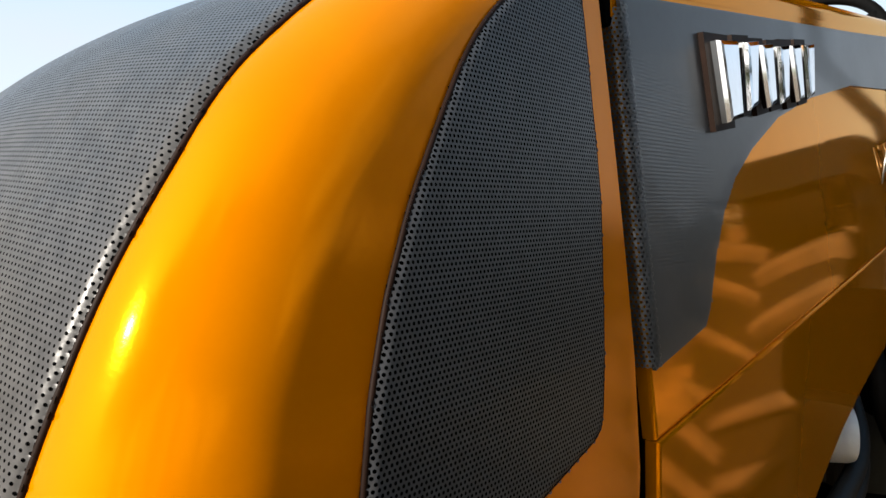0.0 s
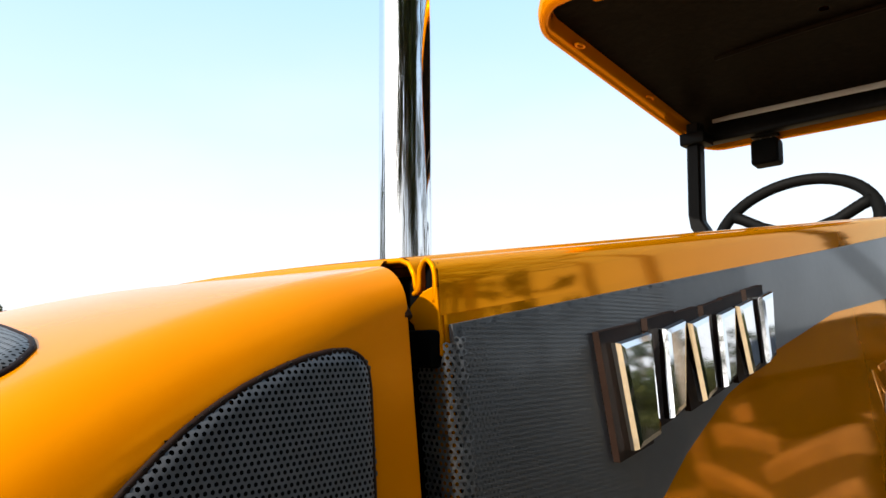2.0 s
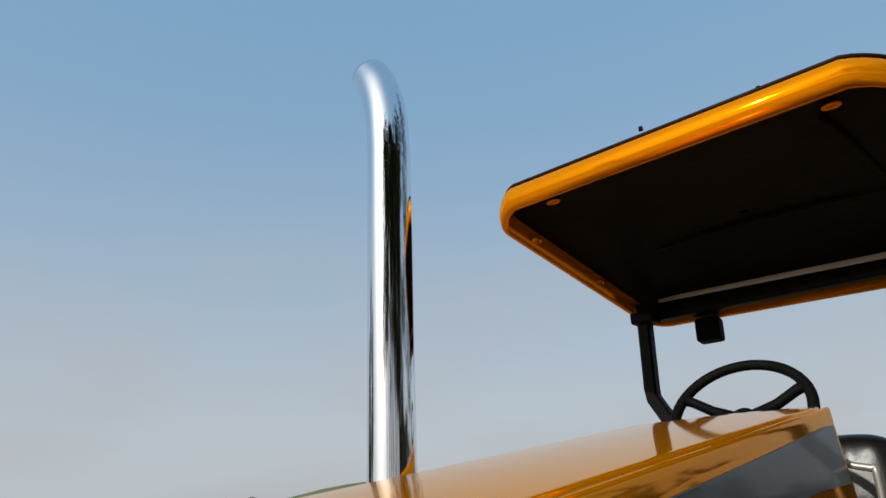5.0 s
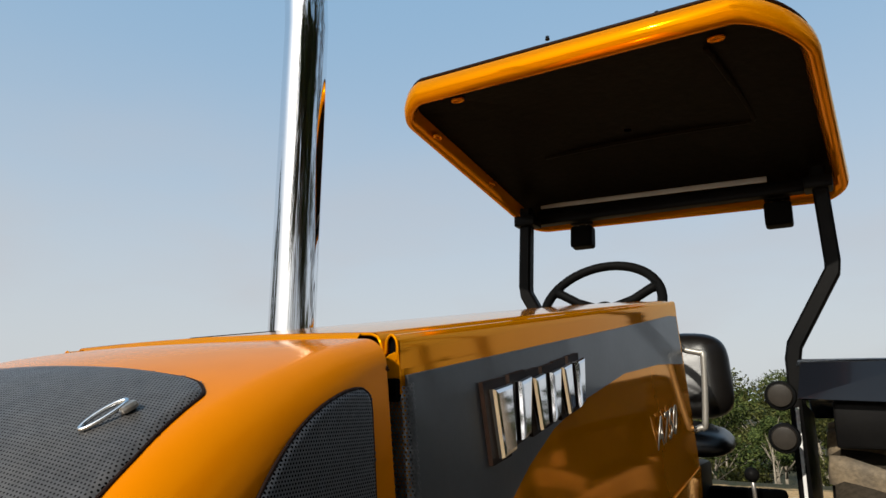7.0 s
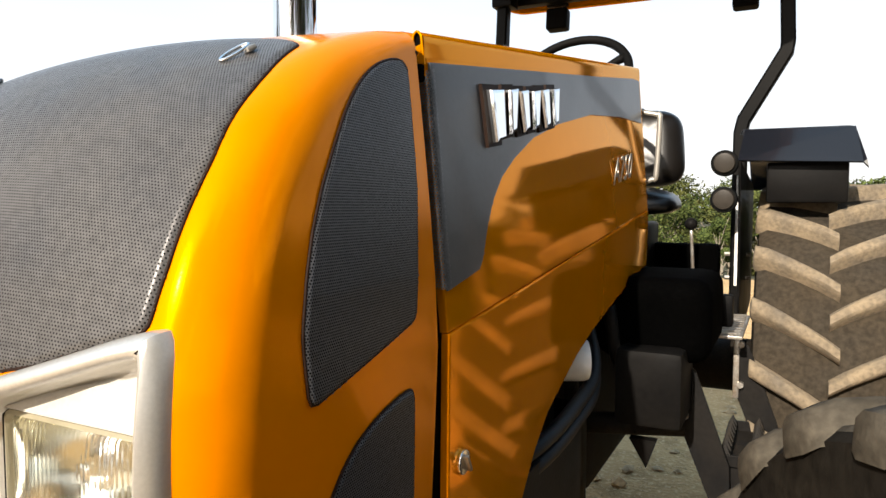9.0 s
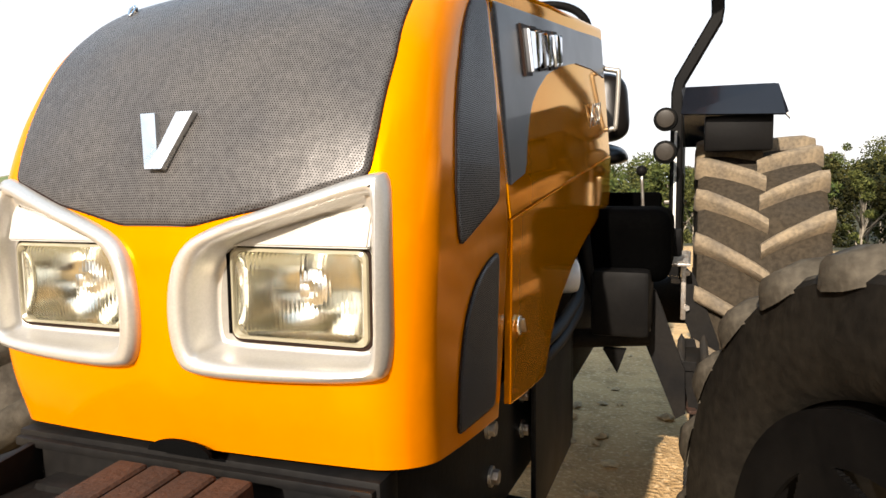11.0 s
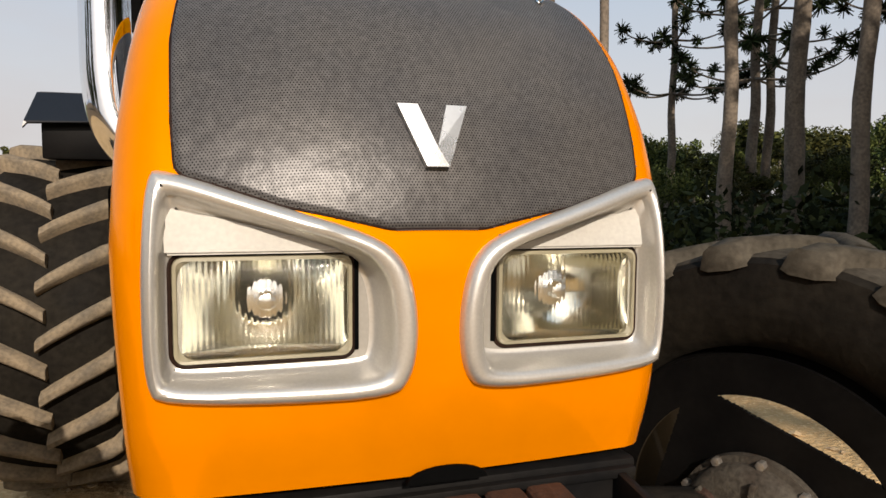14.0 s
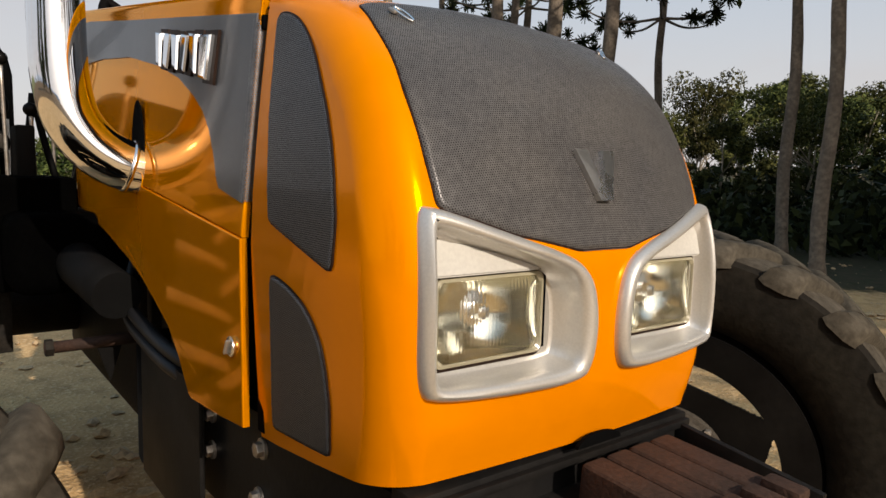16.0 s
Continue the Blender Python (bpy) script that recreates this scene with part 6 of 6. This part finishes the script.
def broad_tree(seed, height=9.0, leaves=2300, spread=2.3, trunk_part=0.5, size=0.17):
    rng = np.random.default_rng(seed)
    root = new("tree")
    bm = bmesh.new()
    top = Vector((rng.uniform(-.5, .5), rng.uniform(-.5, .5), height * 0.78))
    pts = curve_points([(0, 0, -0.4), (rng.uniform(-.15, .15), rng.uniform(-.15, .15), height * .3), (top.x * .6, top.y * .6, height * .55), top], 5)
    tube(pts, [0.13 * (1 - 0.8 * i / (len(pts) - 1)) for i in range(len(pts))], 8, bm=bm)
    centres = [(top.x, top.y, height * .86, spread * .55, .7)]
    for k in range(9):
        a, h = rng.uniform(0, 2 * math.pi), height * rng.uniform(trunk_part, .88)
        r = spread * rng.uniform(.45, .95) * (1.1 - 0.5 * (h / height - trunk_part))
        tip = Vector((r * math.cos(a), r * math.sin(a), h + rng.uniform(.3, 1.0)))
        i = int(len(pts) * min(.9, (h / height) * 1.05))
        base = pts[max(0, i - 2)]
        tube([base, base.lerp(tip, .5) + Vector((0, 0, .15)), tip], [0.05, 0.03, 0.012], 6, bm=bm)
        centres.append((tip.x, tip.y, tip.z, spread * rng.uniform(.26, .46), rng.uniform(.6, .9)))
    attach("trunk", bm, BARK_PALE, root)
    v, f = leaf_cloud(rng, centres, leaves, size)
    attach("crown", mesh_data("crown", v, f), LEAF, root)
    return tagged(root, "tall broad-leaved tree with pale trunk and dense green crown", "tree", "trees of the wood")


def needle_tuft(rng, verts, faces, p, r, count=34):
    """A ball of stiff needles at a branch's end."""
    for _ in range(count):
        d = rng.normal(size=3)
        d /= np.linalg.norm(d)
        s = np.cross(d, rng.normal(size=3))
        s /= np.linalg.norm(s) + 1e-6
        q = np.array(p) + d * r * rng.uniform(.7, 1.1)
        k = len(verts)
        verts += [np.array(p) + s * r * .09, np.array(p) - s * r * .09, q - s * r * .05, q + s * r * .05]
        faces.append((k, k + 1, k + 2, k + 3))


def araucaria(seed, x, y, dia, height, first, whorls, reach, lean=0.0):
    rng = np.random.default_rng(seed)
    root = new("araucaria_pine")
    root.location = (x, y, ground_height(x, y) - 0.15)
    bm = bmesh.new()
    n = 26
    pts = [Vector((lean * (i / (n - 1)) * height + 0.03 * math.sin(i * .9 + seed), 0.03 * math.cos(i * 1.1 + seed), height * i / (n - 1))) for i in range(n)]
    tube(pts, [dia / 2 * (1.12 - 0.62 * i / (n - 1)) * (1 + 0.05 * rng.uniform(-1, 1)) + (0.06 if i == 0 else 0) for i in range(n)], 14, bm=bm)
    trunk = attach("trunk", bm, BARK, root)
    verts, faces = [], []
    for w in range(whorls):
        br = bmesh.new()
        z = first + (height - first) * w / max(1, whorls - 1) * 0.97
        m = int(rng.integers(4, 7))
        for k in range(m):
            a = 2 * math.pi * (k + rng.uniform(-.25, .25)) / m + w
            L = reach * rng.uniform(.7, 1.15) * (1 - 0.25 * w / whorls)
            c = Vector((lean * z, 0, z))
            dirv = Vector((math.cos(a), math.sin(a), 0))
            path_b = curve_points([c, c + dirv * L * .4 + Vector((0, 0, -.05 * L)), c + dirv * L * .8 + Vector((0, 0, .02 * L)), c + dirv * L + Vector((0, 0, .16 * L))], 4)
            tube(path_b, [0.045 - 0.03 * i / (len(path_b) - 1) for i in range(len(path_b))], 6, bm=br)
            needle_tuft(rng, verts, faces, path_b[-1], 0.34 * rng.uniform(.8, 1.25), 60)
            for t in (6, 8, 10):
                q = path_b[min(t, len(path_b) - 1)] + Vector((rng.uniform(-.3, .3), rng.uniform(-.3, .3), rng.uniform(-.1, .25)))
                tube([path_b[min(t, len(path_b) - 1)], q], 0.012, 5, bm=br)
                needle_tuft(rng, verts, faces, q, 0.27 * rng.uniform(.7, 1.2), 44)
        attach("branch_whorl", br, BARK, root)
    attach("needle_crown", mesh_data("needles", verts, faces), NEEDLE, root)
    return tagged(root, "tall araucaria pine with bare rough trunk and tufted branches", "pine tree", "araucaria pines by the yard")


def at_angle(a, d):
    return d * math.sin(radians(a)), d * math.cos(radians(a))


for seed, ox, oy, a, d, dia, height, first, whorls, reach, lean in (
        (1, .11, -.73, 23.4, 11.5, 0.21, 15, 10.5, 4, 2.4, 0.055), (2, .11, -.73, 28.8, 14.0, 0.20, 16, 9.0, 5, 2.6, 0.035), (3, -.21, -.73, 40.1, 17.5, 0.33, 17, 9.0, 5, 2.6, 0.004),
        (4, -.21, -.73, 41.9, 25.0, 0.38, 14, 7.0, 6, 3.4, 0.0), (5, -.21, -.73, 42.9, 25.5, 0.34, 15, 7.6, 5, 3.0, 0.005), (6, -.21, -.73, 44.7, 18.5, 0.44, 18, 9.5, 5, 2.8, 0.004),
        (7, -.21, -.73, 48.9, 15.5, 0.32, 17, 9.0, 5, 2.6, 0.012), (8, -.74, -.63, 54.5, 22.0, 0.26, 14, 6.8, 5, 2.6, 0.0), (9, -.74, -.63, 64.0, 14.0, 0.20, 15, 9.5, 4, 2.2, 0.003),
        (10, -.74, -.63, 66.6, 10.8, 0.19, 14, 9.5, 4, 2.2, 0.012), (11, -.21, -.73, 36.0, 27.0, 0.34, 14, 8.0, 4, 2.4, 0.0),
        (12, 0, 0, 78.0, 13.0, 0.38, 16, 9.0, 5, 2.6, 0.0), (13, 0, 0, 88.0, 17.0, 0.42, 17, 9.0, 5, 2.6, 0.01), (14, 0, 0, 97.0, 12.5, 0.34, 15, 9.0, 4, 2.4, 0.0), (15, 0, 0, 112.0, 18.0, 0.44, 17, 9.0, 5, 2.6, 0.0),
        (16, 0, 0, 126.0, 15.0, 0.40, 16, 9.0, 4, 2.4, 0.0), (17, 0, 0, 136.0, 19.0, 0.44, 17, 9.0, 4, 2.4, 0.0), (18, 0, 0, 147.0, 14.0, 0.36, 16, 9.0, 4, 2.4, 0.0), (19, 0, 0, 158.0, 21.0, 0.44, 17, 9.0, 4, 2.4, 0.0),
        (20, .11, -.73, 19.6, 48.0, 0.30, 9.6, 8.4, 3, 2.0, 0.0), (21, .11, -.73, 26.8, 46.0, 0.32, 10.3, 8.8, 3, 2.1, 0.0), (22, .11, -.73, 28.4, 52.0, 0.30, 11.2, 9.8, 3, 1.9, 0.0)):
    px, py = at_angle(a, d)
    araucaria(seed, ox + px, oy + py, dia, height, first, whorls, reach, lean)

# the wood: seven kinds of tree, copied
KINDS = ((5200, 2.0, 0.30), (3600, 1.5, 0.45), (5600, 2.9, 0.24), (3600, 2.1, 0.55), (5000, 2.5, 0.34), (3000, 1.3, 0.22), (5200, 3.2, 0.48))
kinds = [broad_tree(21 + k, 9.0, lv, sp, tp, 0.125) for k, (lv, sp, tp) in enumerate(KINDS)]
placed = random.Random(7)
first_use = [True] * 7


def plant(a, d, top_angle, k, jitter=0.14):
    x, y = at_angle(a, d)
    gz = ground_height(x, y)
    tall = 1.42 + d * math.tan(radians(top_angle)) - gz
    s = max(0.35, tall / 9.3) * placed.uniform(1 - jitter, 1 + jitter * 0.6)
    wide = s * placed.uniform(0.85, 1.25)
    m = pose(x, y, gz, 0, 0, placed.uniform(0, 360))
    if first_use[k]:
        first_use[k], ob = False, kinds[k]
        ob.matrix_basis = m
    else:
        ob = copy_thing(kinds[k], m)
    ob.scale = (wide, wide, s)
    return ob


for row, (d0, step, drop) in enumerate(((21, 5.2, -1.3), (25, 4.6, -0.6), (31, 4.2, -0.15), (38, 4.0, 0.1), (50, 4.2, 0.0), (70, 4.6, 0.1))):
    a = 36 if row == 0 else -14 + row * 1.3
    if row >= 3:
        a = -26
    while a < 98:
        th = lerp(a, [-26, 0, 10, 25, 42, 60, 80, 100], [2.2, 2.3, 2.7, 3.4, 5.2, 7.4, 8.2, 8.2]) + drop + placed.uniform(-1.5, .6)
        plant(a + placed.uniform(-.9, .9), d0 * placed.uniform(.93, 1.08), th, placed.randrange(7))
        a += step * placed.uniform(.75, 1.2) * (30 / d0) ** 0.45

# tall trees that close the yard on its wooded side
for d0, a0, step in ((13.5, 82, 8.0), (18.5, 78, 7.0)):
    a = a0
    while a < 156:
        plant(a + placed.uniform(-1.5, 1.5), d0 * placed.uniform(.95, 1.1), placed.uniform(30, 44), placed.randrange(7))
        a += step * placed.uniform(.8, 1.2)

# undergrowth at the wood's edge, and scattered stones and clods: uncountable stuff
rng = np.random.default_rng(5)
cl = []
for _ in range(300):
    a, d = rng.uniform(-12, 98), rng.uniform(23, 46)
    x, y = at_angle(a, d)
    r = rng.uniform(.5, 1.3)
    cl.append((x, y, ground_height(x, y) + r * .5, r, .8))
for _ in range(420):
    a, d = rng.uniform(38, 100), rng.uniform(14.5, 30)
    x, y = at_angle(a, d)
    r = rng.uniform(.5, 1.0) * (0.6 + d / 22)
    cl.append((x, y, ground_height(x, y) + r * rng.uniform(.3, .8), r, .9))
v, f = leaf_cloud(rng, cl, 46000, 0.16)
tagged(attach("undergrowth", mesh_data("undergrowth", v, f), LEAF_SHADE), "tangled undergrowth along the wood's edge, darkened for shade", "undergrowth", kind="stuff")

STONE = material("clods", (0.46, 0.325, 0.17), 0.95, vary=0.25, scale=6, fine=40, bump=0.4, bump_scale=60, second=(0.32, 0.22, 0.13))


def clods(count, r0, r1, s0, s1):
    verts, faces = [], []
    base = [Vector(p).normalized() for p in ((1, 0, 0), (-1, 0, 0), (0, 1, 0), (0, -1, 0), (0, 0, 1), (0, 0, -1), (.8, .8, .5), (-.8, .8, .5), (-.8, -.8, .5), (.8, -.8, .5))]
    hull = bmesh.new()
    for p in base:
        hull.verts.new(p)
    bmesh.ops.convex_hull(hull, input=hull.verts)
    tri = [[vv.index for vv in fc.verts] for fc in hull.faces] if not hull.verts.index_update() else []
    hull.free()
    for _ in range(count):
        a, d = rng.uniform(0, 2 * math.pi), r0 + (r1 - r0) * rng.uniform() ** 0.8
        x, y = d * math.sin(a), 1.2 + d * math.cos(a)
        s = s0 + (s1 - s0) * rng.uniform() ** 4
        z = ground_height(x, y) + s * .15
        q = len(verts)
        sc = rng.uniform(.6, 1.3, 3) * s
        th = rng.uniform(0, 6.28)
        for p in base:
            j = 1 + rng.uniform(-.22, .22)
            px, py, pz = p.x * sc[0] * j, p.y * sc[1] * j, p.z * sc[2] * .6 * j
            verts.append((x + px * math.cos(th) - py * math.sin(th), y + px * math.sin(th) + py * math.cos(th), z + pz))
        faces += [tuple(q + i for i in t) for t in tri]
    return mesh_data("clods", verts, faces)


tagged(attach("gravel", clods(9000, 0.6, 13, 0.006, 0.055), STONE), "loose sandy clods and gravel on the yard", "gravel", kind="stuff")

# lone bush, thin tree and dark tree on the open field
def field_bush(seed, a, d, height, wide, lab, leaves=2600):
    """A bushy crown down to the ground on a short stem."""
    r_b = np.random.default_rng(seed)
    x, y = at_angle(a, d)
    root = new("field_tree")
    root.location = (x, y, ground_height(x, y))
    attach("trunk", tube([(0, 0, -0.2), (0.05, 0, height * .35), (0, 0.05, height * .7)], [height * .03, height * .025, height * .01], 7), BARK_PALE, root)
    cl_b = []
    for k in range(34 if wide > 2 * height else 14):
        an, f = r_b.uniform(0, 2 * math.pi), r_b.uniform(0.15, 0.60 if wide > 2 * height else 0.82)
        rr = wide * .5 * math.sqrt(max(0.05, 1 - (f * 1.15 - .2) ** 2)) * r_b.uniform(.1, .75)
        cl_b.append((rr * math.cos(an), rr * math.sin(an), height * f, height * r_b.uniform(.14, .24) * (1.5 if wide > 2 * height else 1), .85))
    v_b, f_b = leaf_cloud(r_b, cl_b, leaves, max(height * .035, wide * .022))
    attach("crown", mesh_data("crown", v_b, f_b), LEAF, root)
    return tagged(root, lab, "tree", "trees of the field")


# 58 to 60 are unseen trees, added behind the open side
for seed, a, d, height, wide, lab in ((51, -65.5, 150, 3.9, 10.0, "round dry green bush far out on the field"), (52, -57.2, 120, 3.2, 3.0, "small thin tree far out on the field"), (53, -55.0, 122, 3.2, 3.2, "small thin tree far out on the field"),
                                      (54, -77.2, 60, 4.3, 3.4, "dark tree on the edge of the field"), (55, -68.0, 165, 2.4, 3.0, "low green bush far out on the field"), (56, -20.5, 62, 4.2, 4.5, "dark tree beyond the ploughed field"),
                                      (57, -23.5, 66, 3.7, 4.0, "dark tree beyond the ploughed field"), (58, -98.0, 26, 8.5, 5.5, "tall dark tree added out of view at the yard's edge"), (59, -110.0, 24, 9.5, 6.0, "tall dark tree added out of view at the yard's edge"),
                                      (60, -122.0, 27, 9.0, 6.0, "tall dark tree added out of view at the yard's edge")):
    field_bush(seed, a, d, height, wide, lab)

# heap of red soil at the yard's edge
hx, hy = at_angle(-33.5, 15.5)
hb = bmesh.new()
bmesh.ops.create_icosphere(hb, subdivisions=4, radius=1.0)
for vtx in hb.verts:
    k = 1 + 0.28 * noise.noise(vtx.co * 2.3) + 0.10 * noise.noise(vtx.co * 7.0)
    vtx.co = Vector((vtx.co.x * 0.9 * k, vtx.co.y * 0.8 * k, vtx.co.z * 0.5 * k))
for f in hb.faces:
    f.smooth = True
heap = attach("soil_mound", hb, material("red_soil", (0.085, 0.030, 0.018), 0.95, vary=0.25, scale=3, fine=18, bump=0.8, bump_scale=12, second=(0.055, 0.022, 0.014), spec=0.1))
heap.location = (hx, hy, ground_height(hx, hy) + 0.05)
tagged(heap, "heap of loose red soil at the yard's edge", "soil heap")

# a bent green pipe stand at the yard's edge
gx, gy = at_angle(23.8, 9.3)
gz = ground_height(gx, gy)
loop = curve_points([(gx - 0.24, gy, gz), (gx - 0.12, gy, gz + 0.28), (gx - 0.02, gy, gz + 0.55), (gx + 0.05, gy, gz + 0.60), (gx + 0.15, gy, gz + 0.60), (gx + 0.20, gy, gz + 0.56), (gx + 0.19, gy, gz)], 5)
tagged(attach("pipe_stand", tube(loop, 0.013, 8), material("green_pipe", (0.10, 0.26, 0.17), 0.5, vary=0.1)), "bent pale green pipe stand on the bare ground", "pipe stand")
